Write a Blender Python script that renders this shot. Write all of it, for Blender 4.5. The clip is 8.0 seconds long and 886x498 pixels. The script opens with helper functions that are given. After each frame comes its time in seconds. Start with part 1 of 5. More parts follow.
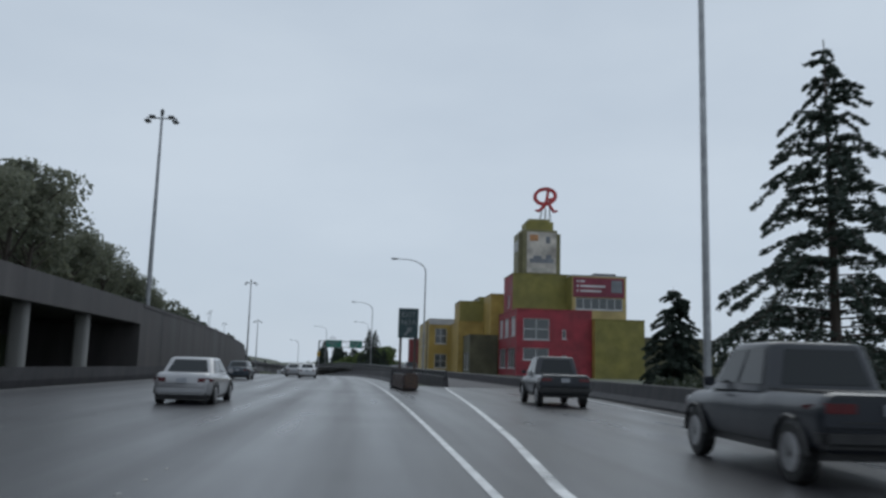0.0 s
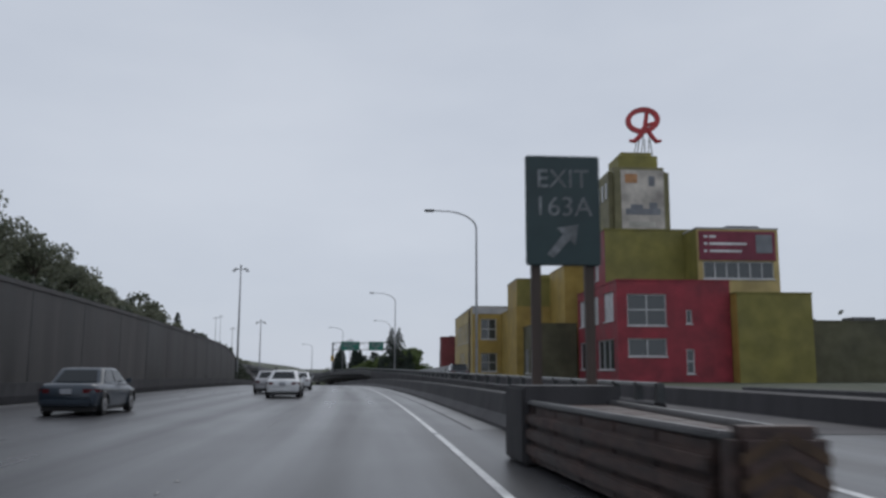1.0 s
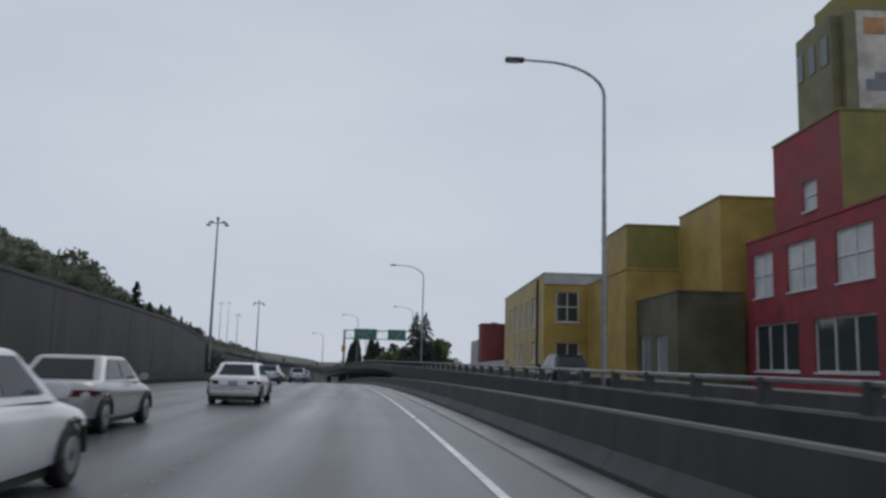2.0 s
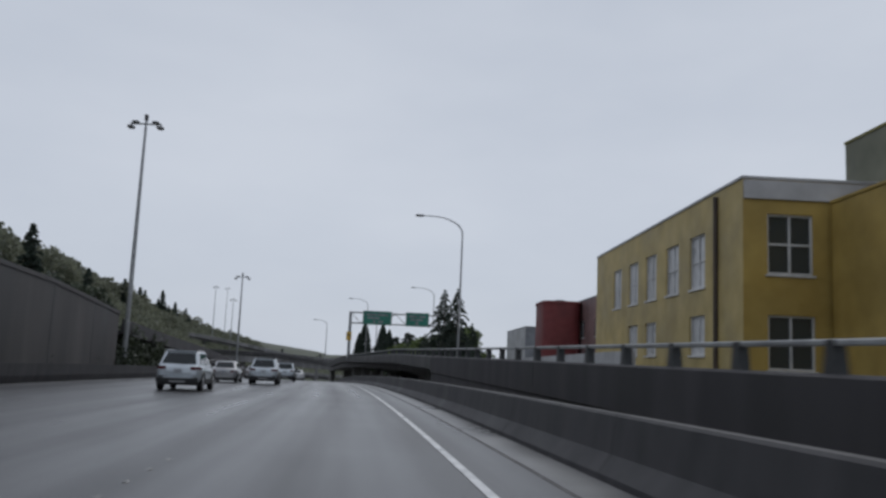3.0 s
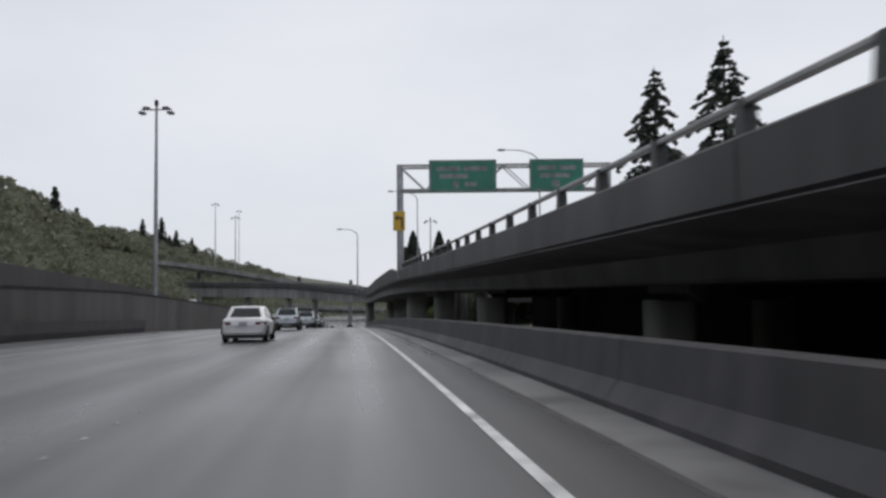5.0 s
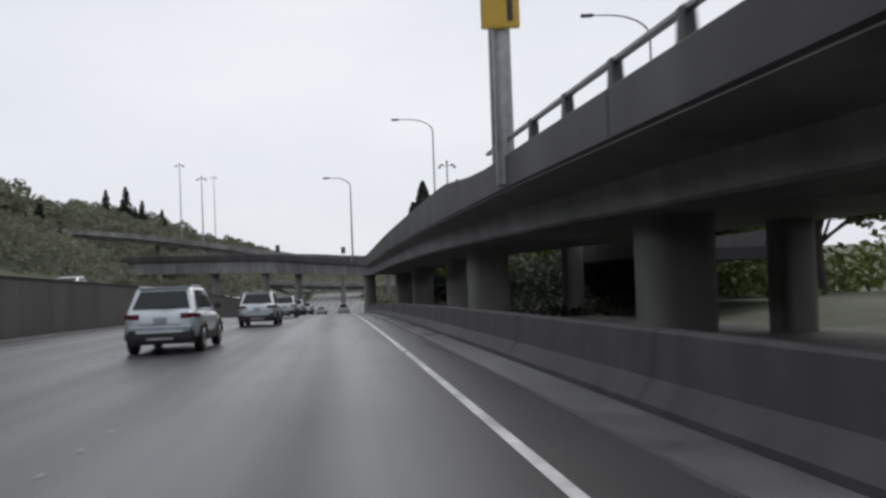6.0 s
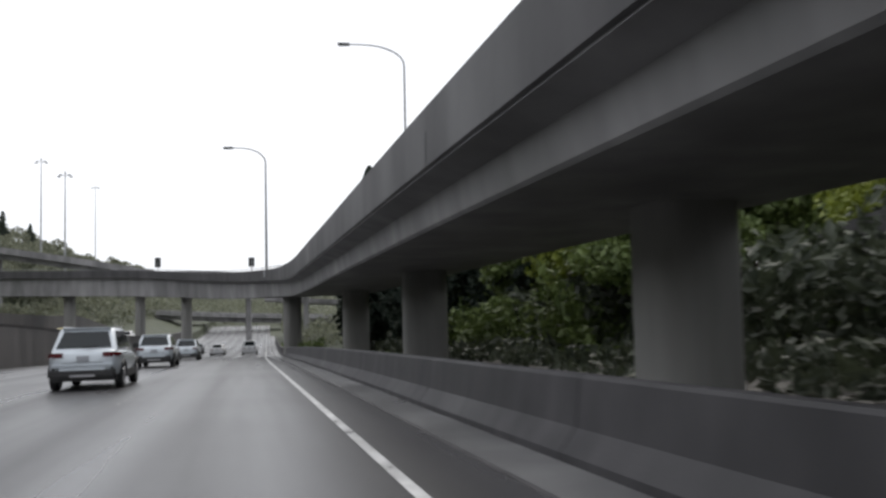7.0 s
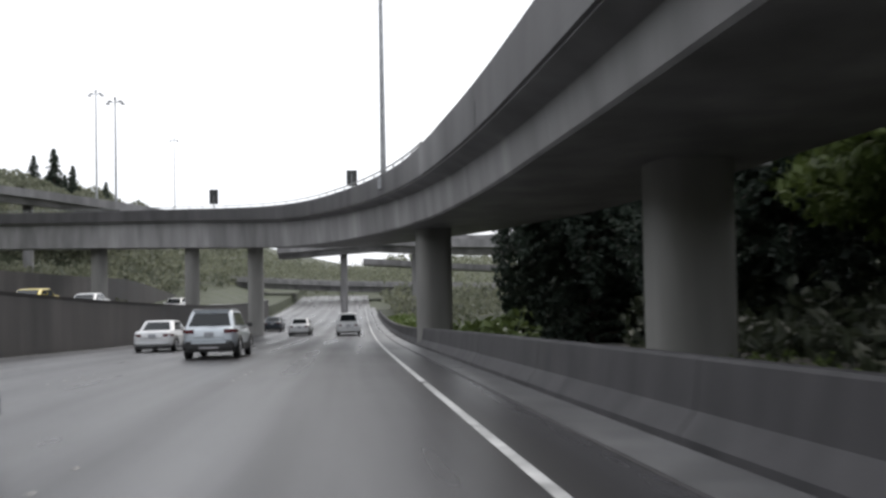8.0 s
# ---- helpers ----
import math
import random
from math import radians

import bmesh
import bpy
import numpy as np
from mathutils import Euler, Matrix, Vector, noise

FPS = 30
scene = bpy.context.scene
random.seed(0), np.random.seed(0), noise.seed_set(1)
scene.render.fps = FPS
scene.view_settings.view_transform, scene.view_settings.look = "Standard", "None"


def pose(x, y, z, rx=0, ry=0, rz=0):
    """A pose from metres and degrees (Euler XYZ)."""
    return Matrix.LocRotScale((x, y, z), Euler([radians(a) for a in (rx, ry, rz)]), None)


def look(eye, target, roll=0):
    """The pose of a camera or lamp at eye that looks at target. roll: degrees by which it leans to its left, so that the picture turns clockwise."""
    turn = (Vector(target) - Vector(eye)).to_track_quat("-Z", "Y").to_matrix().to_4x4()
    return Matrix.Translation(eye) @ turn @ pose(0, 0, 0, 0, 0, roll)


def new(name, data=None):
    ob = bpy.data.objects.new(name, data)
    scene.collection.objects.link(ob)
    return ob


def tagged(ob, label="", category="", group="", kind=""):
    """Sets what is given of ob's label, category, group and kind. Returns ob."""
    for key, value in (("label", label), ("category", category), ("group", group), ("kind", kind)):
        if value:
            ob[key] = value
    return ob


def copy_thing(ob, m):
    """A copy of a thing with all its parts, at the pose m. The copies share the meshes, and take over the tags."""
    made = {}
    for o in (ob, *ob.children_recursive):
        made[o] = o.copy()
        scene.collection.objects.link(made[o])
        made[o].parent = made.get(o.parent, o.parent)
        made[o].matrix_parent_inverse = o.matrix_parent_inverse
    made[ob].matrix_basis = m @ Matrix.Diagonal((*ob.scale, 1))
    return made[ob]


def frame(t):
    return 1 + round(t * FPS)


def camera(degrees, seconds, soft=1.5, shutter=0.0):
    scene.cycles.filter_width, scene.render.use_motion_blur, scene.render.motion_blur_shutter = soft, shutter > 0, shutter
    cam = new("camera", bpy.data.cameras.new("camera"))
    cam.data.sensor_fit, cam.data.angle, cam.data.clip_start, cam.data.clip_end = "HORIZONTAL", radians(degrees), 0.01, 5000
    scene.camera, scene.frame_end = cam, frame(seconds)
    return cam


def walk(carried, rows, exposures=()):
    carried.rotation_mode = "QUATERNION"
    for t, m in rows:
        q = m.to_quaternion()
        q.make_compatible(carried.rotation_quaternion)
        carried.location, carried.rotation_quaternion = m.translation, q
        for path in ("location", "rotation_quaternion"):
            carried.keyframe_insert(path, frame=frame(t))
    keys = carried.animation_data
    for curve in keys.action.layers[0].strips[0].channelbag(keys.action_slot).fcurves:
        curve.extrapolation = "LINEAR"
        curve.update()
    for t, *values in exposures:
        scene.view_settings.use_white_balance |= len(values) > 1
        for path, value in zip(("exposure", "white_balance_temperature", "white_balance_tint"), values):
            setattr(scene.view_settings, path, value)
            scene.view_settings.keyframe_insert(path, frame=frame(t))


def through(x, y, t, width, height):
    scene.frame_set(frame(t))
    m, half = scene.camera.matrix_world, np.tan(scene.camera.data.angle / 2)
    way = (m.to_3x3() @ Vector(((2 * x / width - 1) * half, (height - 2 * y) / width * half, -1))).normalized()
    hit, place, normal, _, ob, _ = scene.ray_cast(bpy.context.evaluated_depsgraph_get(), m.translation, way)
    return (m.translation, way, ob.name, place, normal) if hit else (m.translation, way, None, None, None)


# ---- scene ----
# Freeway in the rain beside a rising exit ramp. Lengths in metres, y runs along the road.


def road_x(y):
    s = min(y, 330.0) / 100
    return -2.952 * s ** 2 - 0.609 * s ** 3 + 0.202 * s ** 4 - 0.1034 * max(y - 330, 0)


def road_z(y):
    s = min(y, 330.0) / 100
    e = max(y - 330, 0)
    return (-0.174 * s ** 2 - 0.214 * s ** 3 + 0.008 * s ** 4 - 0.0700 * min(e, 420)
            + 0.05 / 160 * min(e, 160) ** 2 + 0.10 * min(max(e - 160, 0), 260))


def road_turn(y):
    return math.atan2(road_x(y - 0.5) - road_x(y + 0.5), 1.0)


def at(o, y, h):
    """World place o metres right of the lane's middle and h above the road."""
    return Vector((road_x(y) + o, y, road_z(y) + h))


cam = camera(56.78, 8.0, soft=2.8, shutter=0.12)


def aim(x, y, z, yaw, pitch, roll):
    a, b = radians(yaw), radians(pitch)
    return look((x, y, z), (x + 10 * math.sin(a) * math.cos(b), y + 10 * math.cos(a) * math.cos(b), z + 10 * math.sin(b)), roll)


walk(cam, [
    (0.0, aim(0.074, 0.000, 1.271, 4.784, 8.103, 1.590)),
    (0.5, aim(-0.151, 18.316, 1.211, 4.194, 7.877, 0.311)),
    (1.0, aim(-0.453, 36.592, 1.229, 3.506, 8.316, 0.235)),
    (1.5, aim(-0.984, 54.470, 1.163, 2.363, 8.113, 1.200)),
    (2.8, aim(-3.525, 101.325, 0.845, 2.046, 7.838, 2.089)),
    (3.0, aim(-4.090, 109.053, 0.757, 1.472, 7.627, 2.541)),
    (3.5, aim(-5.572, 127.925, 0.541, 1.312, 5.656, 1.626)),
    (4.0, aim(-7.282, 146.800, 0.240, 0.824, 2.931, 0.907)),
    (4.5, aim(-9.290, 165.235, -0.087, -0.213, 2.828, 0.825)),
    (4.7, aim(-9.980, 172.241, -0.339, -0.383, 2.716, 0.244)),
    (5.8, aim(-15.140, 213.227, -1.469, -1.366, 1.199, -1.601)),
    (6.0, aim(-16.124, 220.713, -1.697, -0.167, 0.663, -2.062)),
    (6.5, aim(-18.620, 239.354, -2.434, 3.871, 1.968, -1.232)),
    (7.0, aim(-21.079, 258.027, -3.248, 6.268, 2.916, -1.201)),
    (7.5, aim(-23.645, 276.956, -4.161, 3.412, 2.183, -2.223)),
    (8.0, aim(-26.005, 294.762, -5.193, -0.078, 1.191, -1.055)),
], [(0.0, 0.06, 6250, 5), (0.5, 0.05, 6400, 8), (1.0, 0.05, 6500, 10), (1.5, 0.03, 6500, 10), (3.5, 0.05, 6550, 10), (4.5, 0.3, 6850, 11), (6.0, 0.53, 7050, 11), (6.5, 0.66, 6950, 11), (7.0, 1.04, 7150, 11), (8.0, 1.2, 7150, 11)])

# ---- light ----
world = bpy.data.worlds.new("rain_sky")
scene.world = world
world.use_nodes = True
wn, wl = world.node_tree.nodes, world.node_tree.links
background = wn["Background"]
background.inputs[1].default_value = 1.0
sky = wn.new("ShaderNodeTexSky")
sky.sky_type, sky.sun_disc = "NISHITA", False
sky.sun_elevation, sky.sun_rotation = radians(48), radians(200)
coord = wn.new("ShaderNodeTexCoord")
stretch = wn.new("ShaderNodeMapping")
stretch.inputs["Scale"].default_value = (1.0, 1.0, 2.6)
clouds = wn.new("ShaderNodeTexNoise")
clouds.inputs["Scale"].default_value, clouds.inputs["Detail"].default_value = 1.7, 5
cloud_ramp = wn.new("ShaderNodeValToRGB")
cloud_ramp.color_ramp.elements[0].position, cloud_ramp.color_ramp.elements[1].position = 0.3, 0.72
cloud_ramp.color_ramp.elements[0].color = (0.485, 0.535, 0.625, 1)
cloud_ramp.color_ramp.elements[1].color = (0.595, 0.64, 0.72, 1)
dim = wn.new("ShaderNodeVectorMath")
dim.operation = "SCALE"
dim.inputs["Scale"].default_value = 0.06
veil = wn.new("ShaderNodeMix")
veil.data_type = "RGBA"
veil.inputs[0].default_value = 0.93
wl.new(coord.outputs["Generated"], stretch.inputs[0])
wl.new(stretch.outputs[0], clouds.inputs["Vector"])
wl.new(clouds.outputs[0], cloud_ramp.inputs[0])
wl.new(sky.outputs[0], dim.inputs[0])
wl.new(dim.outputs[0], veil.inputs[6])
wl.new(cloud_ramp.outputs[0], veil.inputs[7])
wl.new(veil.outputs[2], background.inputs[0])

sun = new("sun", bpy.data.lights.new("sun", "SUN"))
sun.data.energy, sun.data.angle, sun.data.color = 0.6, radians(40), (1.0, 0.98, 0.95)
sun.matrix_world = look((0, 0, 100), (-18, -50, 40))


# ---- materials ----
def surface(name, low, high, scale=3.0, rough=(0.5, 0.75), bump=0.15, grain=40.0, metal=0.0, stretch=(1, 1, 1),
            stain=0.25, stain_scale=0.35, coat=0.0, spread=0.0):
    """A worn surface: two scales of colour, fine relief, uneven gloss."""
    m = bpy.data.materials.new(name)
    m.use_nodes = True
    n, k = m.node_tree.nodes, m.node_tree.links
    bsdf = n["Principled BSDF"]
    tc, mp = n.new("ShaderNodeTexCoord"), n.new("ShaderNodeMapping")
    mp.inputs["Scale"].default_value = stretch
    k.new(tc.outputs["Object"], mp.inputs[0])
    a, b, c = (n.new("ShaderNodeTexNoise") for _ in range(3))
    for t, s, d in ((a, scale, 6), (b, stain_scale, 4), (c, grain, 3)):
        t.inputs["Scale"].default_value, t.inputs["Detail"].default_value = s, d
        k.new(mp.outputs[0], t.inputs["Vector"])
    mix = n.new("ShaderNodeMix")
    mix.data_type = "RGBA"
    mix.inputs[6].default_value, mix.inputs[7].default_value = (*low, 1), (*high, 1)
    sharp = n.new("ShaderNodeMapRange")
    sharp.inputs[1].default_value, sharp.inputs[2].default_value = 0.3, 0.7
    k.new(a.outputs[0], sharp.inputs[0])
    k.new(sharp.outputs[0], mix.inputs[0])
    dark = n.new("ShaderNodeMapRange")
    dark.inputs[1].default_value, dark.inputs[2].default_value = 0.35, 0.7
    dark.inputs[3].default_value, dark.inputs[4].default_value = 1 - stain, 1 + stain * 0.4
    k.new(b.outputs[0], dark.inputs[0])
    tone = n.new("ShaderNodeVectorMath")
    tone.operation = "SCALE"
    k.new(mix.outputs[2], tone.inputs[0])
    k.new(dark.outputs[0], tone.inputs["Scale"])
    out = tone.outputs[0]
    if spread:
        info, vary = n.new("ShaderNodeObjectInfo"), n.new("ShaderNodeHueSaturation")
        rng = n.new("ShaderNodeMapRange")
        rng.inputs[3].default_value, rng.inputs[4].default_value = 1 - spread, 1 + spread
        k.new(info.outputs["Random"], rng.inputs[0])
        k.new(rng.outputs[0], vary.inputs["Value"])
        k.new(out, vary.inputs["Color"])
        out = vary.outputs[0]
    k.new(out, bsdf.inputs["Base Color"])
    gloss = n.new("ShaderNodeMapRange")
    gloss.inputs[1].default_value, gloss.inputs[2].default_value = 0.3, 0.7
    gloss.inputs[3].default_value, gloss.inputs[4].default_value = rough
    k.new(b.outputs[0], gloss.inputs[0])
    k.new(gloss.outputs[0], bsdf.inputs["Roughness"])
    bsdf.inputs["Metallic"].default_value = metal
    if coat:
        bsdf.inputs["Coat Weight"].default_value, bsdf.inputs["Coat Roughness"].default_value = coat, 0.08
    if bump:
        relief = n.new("ShaderNodeBump")
        relief.inputs["Strength"].default_value, relief.inputs["Distance"].default_value = bump, 0.02
        k.new(c.outputs[0], relief.inputs["Height"])
        k.new(relief.outputs[0], bsdf.inputs["Normal"])
    return m


def foliage(name, low, high, size=0.6, through=0.25):
    """Leaves: tone by island, light coming through."""
    m = bpy.data.materials.new(name)
    m.use_nodes = True
    n, k = m.node_tree.nodes, m.node_tree.links
    bsdf = n["Principled BSDF"]
    geo, tc, tex = n.new("ShaderNodeNewGeometry"), n.new("ShaderNodeTexCoord"), n.new("ShaderNodeTexNoise")
    tex.inputs["Scale"].default_value = size
    k.new(tc.outputs["Object"], tex.inputs["Vector"])
    add = n.new("ShaderNodeMath")
    add.operation = "MULTIPLY_ADD"
    add.inputs[1].default_value = 0.6
    k.new(geo.outputs["Random Per Island"], add.inputs[0])
    k.new(tex.outputs[0], add.inputs[2])
    rng = n.new("ShaderNodeMapRange")
    rng.inputs[1].default_value, rng.inputs[2].default_value = 0.35, 1.1
    k.new(add.outputs[0], rng.inputs[0])
    mix = n.new("ShaderNodeMix")
    mix.data_type = "RGBA"
    mix.inputs[6].default_value, mix.inputs[7].default_value = (*low, 1), (*high, 1)
    k.new(rng.outputs[0], mix.inputs[0])
    k.new(mix.outputs[2], bsdf.inputs["Base Color"])
    bsdf.inputs["Roughness"].default_value = 0.55
    thin = n.new("ShaderNodeBsdfTranslucent")
    both = n.new("ShaderNodeMixShader")
    both.inputs[0].default_value = through
    k.new(mix.outputs[2], thin.inputs[0])
    k.new(bsdf.outputs[0], both.inputs[1])
    k.new(thin.outputs[0], both.inputs[2])
    k.new(both.outputs[0], n["Material Output"].inputs[0])
    return m


def wet_asphalt():
    """Rain-soaked lanes: films of water in the wheel tracks, seams between the lanes. UV holds metres across and along."""
    m = bpy.data.materials.new("wet_asphalt")
    m.use_nodes = True
    n, k = m.node_tree.nodes, m.node_tree.links
    bsdf = n["Principled BSDF"]
    uv, mp = n.new("ShaderNodeUVMap"), n.new("ShaderNodeMapping")
    uv.uv_map = "metres"
    mp.inputs["Scale"].default_value = (1.0, 0.035, 1.0)
    k.new(uv.outputs[0], mp.inputs[0])
    streak, patch, grit = (n.new("ShaderNodeTexNoise") for _ in range(3))
    for t, s, d in ((streak, 1.1, 2.5), (patch, 0.22, 2.5), (grit, 55.0, 2)):
        t.inputs["Scale"].default_value, t.inputs["Detail"].default_value = s, d
    k.new(mp.outputs[0], streak.inputs["Vector"])
    k.new(uv.outputs[0], patch.inputs["Vector"])
    k.new(uv.outputs[0], grit.inputs["Vector"])
    sep = n.new("ShaderNodeSeparateXYZ")
    k.new(uv.outputs[0], sep.inputs[0])
    wave = n.new("ShaderNodeMath")
    wave.operation = "MULTIPLY"
    wave.inputs[1].default_value = 2 * math.pi / 1.8
    k.new(sep.outputs[0], wave.inputs[0])
    sine = n.new("ShaderNodeMath")
    sine.operation = "SINE"
    k.new(wave.outputs[0], sine.inputs[0])
    both = n.new("ShaderNodeMath")
    both.operation = "MULTIPLY_ADD"
    both.inputs[1].default_value = 0.16
    k.new(sine.outputs[0], both.inputs[0])
    k.new(streak.outputs[0], both.inputs[2])
    ramp = n.new("ShaderNodeValToRGB")
    ramp.color_ramp.elements[0].position, ramp.color_ramp.elements[1].position = 0.05, 0.95
    ramp.color_ramp.elements[0].color, ramp.color_ramp.elements[1].color = (0.006, 0.006, 0.008, 1), (0.090, 0.089, 0.094, 1)
    k.new(both.outputs[0], ramp.inputs[0])
    k.new(ramp.outputs[0], bsdf.inputs["Base Color"])
    film = n.new("ShaderNodeMath")
    film.operation = "MULTIPLY_ADD"
    film.inputs[1].default_value = 0.5
    k.new(patch.outputs[0], film.inputs[0])
    k.new(both.outputs[0], film.inputs[2])
    rng = n.new("ShaderNodeMapRange")
    rng.inputs[1].default_value, rng.inputs[2].default_value = 0.1, 1.4
    rng.inputs[3].default_value, rng.inputs[4].default_value = 0.49, 0.18
    k.new(film.outputs[0], rng.inputs[0])
    k.new(rng.outputs[0], bsdf.inputs["Roughness"])
    bsdf.inputs["Specular IOR Level"].default_value = 0.5
    relief = n.new("ShaderNodeBump")
    relief.inputs["Strength"].default_value, relief.inputs["Distance"].default_value = 0.25, 0.01
    k.new(grit.outputs[0], relief.inputs["Height"])
    k.new(relief.outputs[0], bsdf.inputs["Normal"])
    return m


def glass(name, tint, rough=0.05, spec=0.8):
    m = bpy.data.materials.new(name)
    m.use_nodes = True
    b = m.node_tree.nodes["Principled BSDF"]
    b.inputs["Base Color"].default_value, b.inputs["Roughness"].default_value = (*tint, 1), rough
    b.inputs["Specular IOR Level"].default_value = spec
    return m


ASPHALT = wet_asphalt()
GRASS = surface("rough_grass", (0.03, 0.042, 0.02), (0.065, 0.075, 0.04), 1.2, (0.7, 0.9), 0.4, 14)
GRAVEL = surface("dark_gravel", (0.05, 0.048, 0.042), (0.10, 0.095, 0.085), 3.0, (0.6, 0.85), 0.4, 25)
GUTTER = surface("wet_gutter_concrete", (0.13, 0.13, 0.132), (0.20, 0.20, 0.202), 1.5, (0.25, 0.45), 0.15, 45)
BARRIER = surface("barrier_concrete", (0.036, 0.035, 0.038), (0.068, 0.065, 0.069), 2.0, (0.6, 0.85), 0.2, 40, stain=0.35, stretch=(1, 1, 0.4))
# Darker copy of the viaduct concrete; brightness differences are put into the colour.
RAMPWALL = surface("dark_concrete", (0.036, 0.033, 0.037), (0.068, 0.063, 0.068), 0.9, (0.62, 0.85), 0.2, 20, stretch=(1, 1, 0.25), stain=0.4)
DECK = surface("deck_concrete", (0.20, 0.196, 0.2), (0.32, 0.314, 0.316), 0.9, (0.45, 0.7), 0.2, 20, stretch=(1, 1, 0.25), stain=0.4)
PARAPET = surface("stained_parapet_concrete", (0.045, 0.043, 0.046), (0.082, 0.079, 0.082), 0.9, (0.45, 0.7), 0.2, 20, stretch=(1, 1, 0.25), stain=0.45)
PIER = surface("pier_concrete", (0.21, 0.207, 0.198), (0.31, 0.304, 0.29), 0.8, (0.5, 0.75), 0.15, 25, stretch=(1, 1, 0.2), stain=0.4)
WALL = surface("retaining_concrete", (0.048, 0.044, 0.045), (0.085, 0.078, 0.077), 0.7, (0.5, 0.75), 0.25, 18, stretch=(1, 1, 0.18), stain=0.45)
LINE = surface("road_paint", (0.55, 0.55, 0.55), (0.78, 0.78, 0.77), 6.0, (0.25, 0.5), 0.1, 60, stain=0.3, stain_scale=1.5)
WORN_BUTTON = surface("worn_ceramic", (0.20, 0.20, 0.20), (0.34, 0.34, 0.33), 6.0, (0.25, 0.5), 0.1, 60, stain=0.4, stain_scale=0.3)
STEEL = surface("galvanised_steel", (0.28, 0.29, 0.30), (0.42, 0.43, 0.44), 4.0, (0.35, 0.55), 0.05, 60, metal=0.6)
DARK_STEEL = surface("dark_steel", (0.03, 0.035, 0.037), (0.07, 0.07, 0.07), 4.0, (0.4, 0.6), 0.08, 50, metal=0.3)
RAIL = surface("rail_paint", (0.27, 0.275, 0.28), (0.40, 0.41, 0.41), 3.0, (0.35, 0.55), 0.08, 40, metal=0.4, stain=0.4)
WOOD = surface("sign_timber", (0.05, 0.035, 0.028), (0.10, 0.07, 0.055), 5.0, (0.5, 0.7), 0.2, 30, stretch=(1, 1, 0.1))
SIGN_BACK = surface("exit_sign_green", (0.018, 0.045, 0.05), (0.028, 0.065, 0.068), 2.0, (0.35, 0.55), 0.02, 60)
SIGN_GREEN = surface("guide_sign_green", (0.02, 0.17, 0.12), (0.03, 0.22, 0.16), 1.0, (0.35, 0.5), 0.02, 60)
SIGN_WHITE = surface("sign_legend", (0.60, 0.62, 0.62), (0.78, 0.78, 0.78), 3.0, (0.35, 0.5), 0.02, 60)
SIGN_DULL = surface("dull_sign_legend", (0.16, 0.18, 0.19), (0.30, 0.32, 0.33), 9.0, (0.4, 0.6), 0.02, 60, stain=0.5, stain_scale=2.0)
DULL_STRIPE = surface("weathered_stripe", (0.085, 0.05, 0.032), (0.14, 0.085, 0.045), 6.0, (0.5, 0.7), 0.05, 40, stain=0.5, stain_scale=2.0)
SIGN_YELLOW = surface("warning_yellow", (0.55, 0.33, 0.03), (0.68, 0.44, 0.05), 2.0, (0.35, 0.5), 0.02, 60)
RED = surface("red_stucco", (0.24, 0.028, 0.042), (0.33, 0.042, 0.058), 1.0, (0.55, 0.75), 0.15, 30, stain=0.25, stain_scale=0.5)
DARK_RED = surface("brick_red_render", (0.17, 0.032, 0.034), (0.23, 0.05, 0.05), 1.0, (0.55, 0.75), 0.15, 30)
FADED_RED = surface("faded_red_render", (0.20, 0.12, 0.115), (0.28, 0.17, 0.165), 1.0, (0.55, 0.75), 0.15, 30, stain=0.3)
YELLOW = surface("ochre_stucco", (0.36, 0.245, 0.06), (0.46, 0.325, 0.09), 0.8, (0.55, 0.75), 0.15, 30, stain=0.22)
PALE_OCHRE = surface("pale_ochre_stucco", (0.44, 0.335, 0.13), (0.54, 0.425, 0.19), 0.8, (0.55, 0.75), 0.15, 30, stain=0.25)
OLIVE = surface("olive_stucco", (0.19, 0.17, 0.04), (0.27, 0.24, 0.065), 0.8, (0.55, 0.75), 0.15, 30, stain=0.25)
DARK_OLIVE = surface("drab_olive_render", (0.085, 0.082, 0.045), (0.135, 0.128, 0.075), 0.8, (0.55, 0.75), 0.15, 30, stain=0.3)
TOWER_OLIVE = surface("tower_stucco", (0.17, 0.155, 0.075), (0.25, 0.23, 0.12), 0.8, (0.55, 0.75), 0.15, 30, stain=0.3)
GREYGREEN = surface("grey_green_render", (0.14, 0.145, 0.10), (0.20, 0.20, 0.145), 0.8, (0.55, 0.75), 0.15, 30)
CREAM = surface("cream_render", (0.42, 0.40, 0.34), (0.55, 0.53, 0.47), 0.7, (0.55, 0.75), 0.1, 30, stain=0.3)
PALE = surface("pale_parapet", (0.42, 0.42, 0.43), (0.55, 0.55, 0.56), 1.0, (0.5, 0.7), 0.1, 30)
MURAL = surface("faded_mural", (0.42, 0.38, 0.34), (0.66, 0.61, 0.54), 0.9, (0.55, 0.75), 0.1, 30, stain=0.4, stain_scale=0.5)
RUST_ORANGE = surface("faded_orange_paint", (0.40, 0.20, 0.09), (0.52, 0.28, 0.14), 1.2, (0.55, 0.75), 0.1, 30, stain=0.35, stain_scale=0.7)
MAROON = surface("maroon_panel", (0.17, 0.018, 0.04), (0.23, 0.03, 0.06), 1.0, (0.4, 0.6), 0.03, 30)
GREY_PANEL = surface("slate_panel", (0.16, 0.17, 0.19), (0.24, 0.25, 0.27), 1.0, (0.4, 0.6), 0.05, 30)
ROOF = surface("flat_roofing", (0.08, 0.08, 0.085), (0.14, 0.14, 0.14), 0.7, (0.6, 0.85), 0.2, 20)
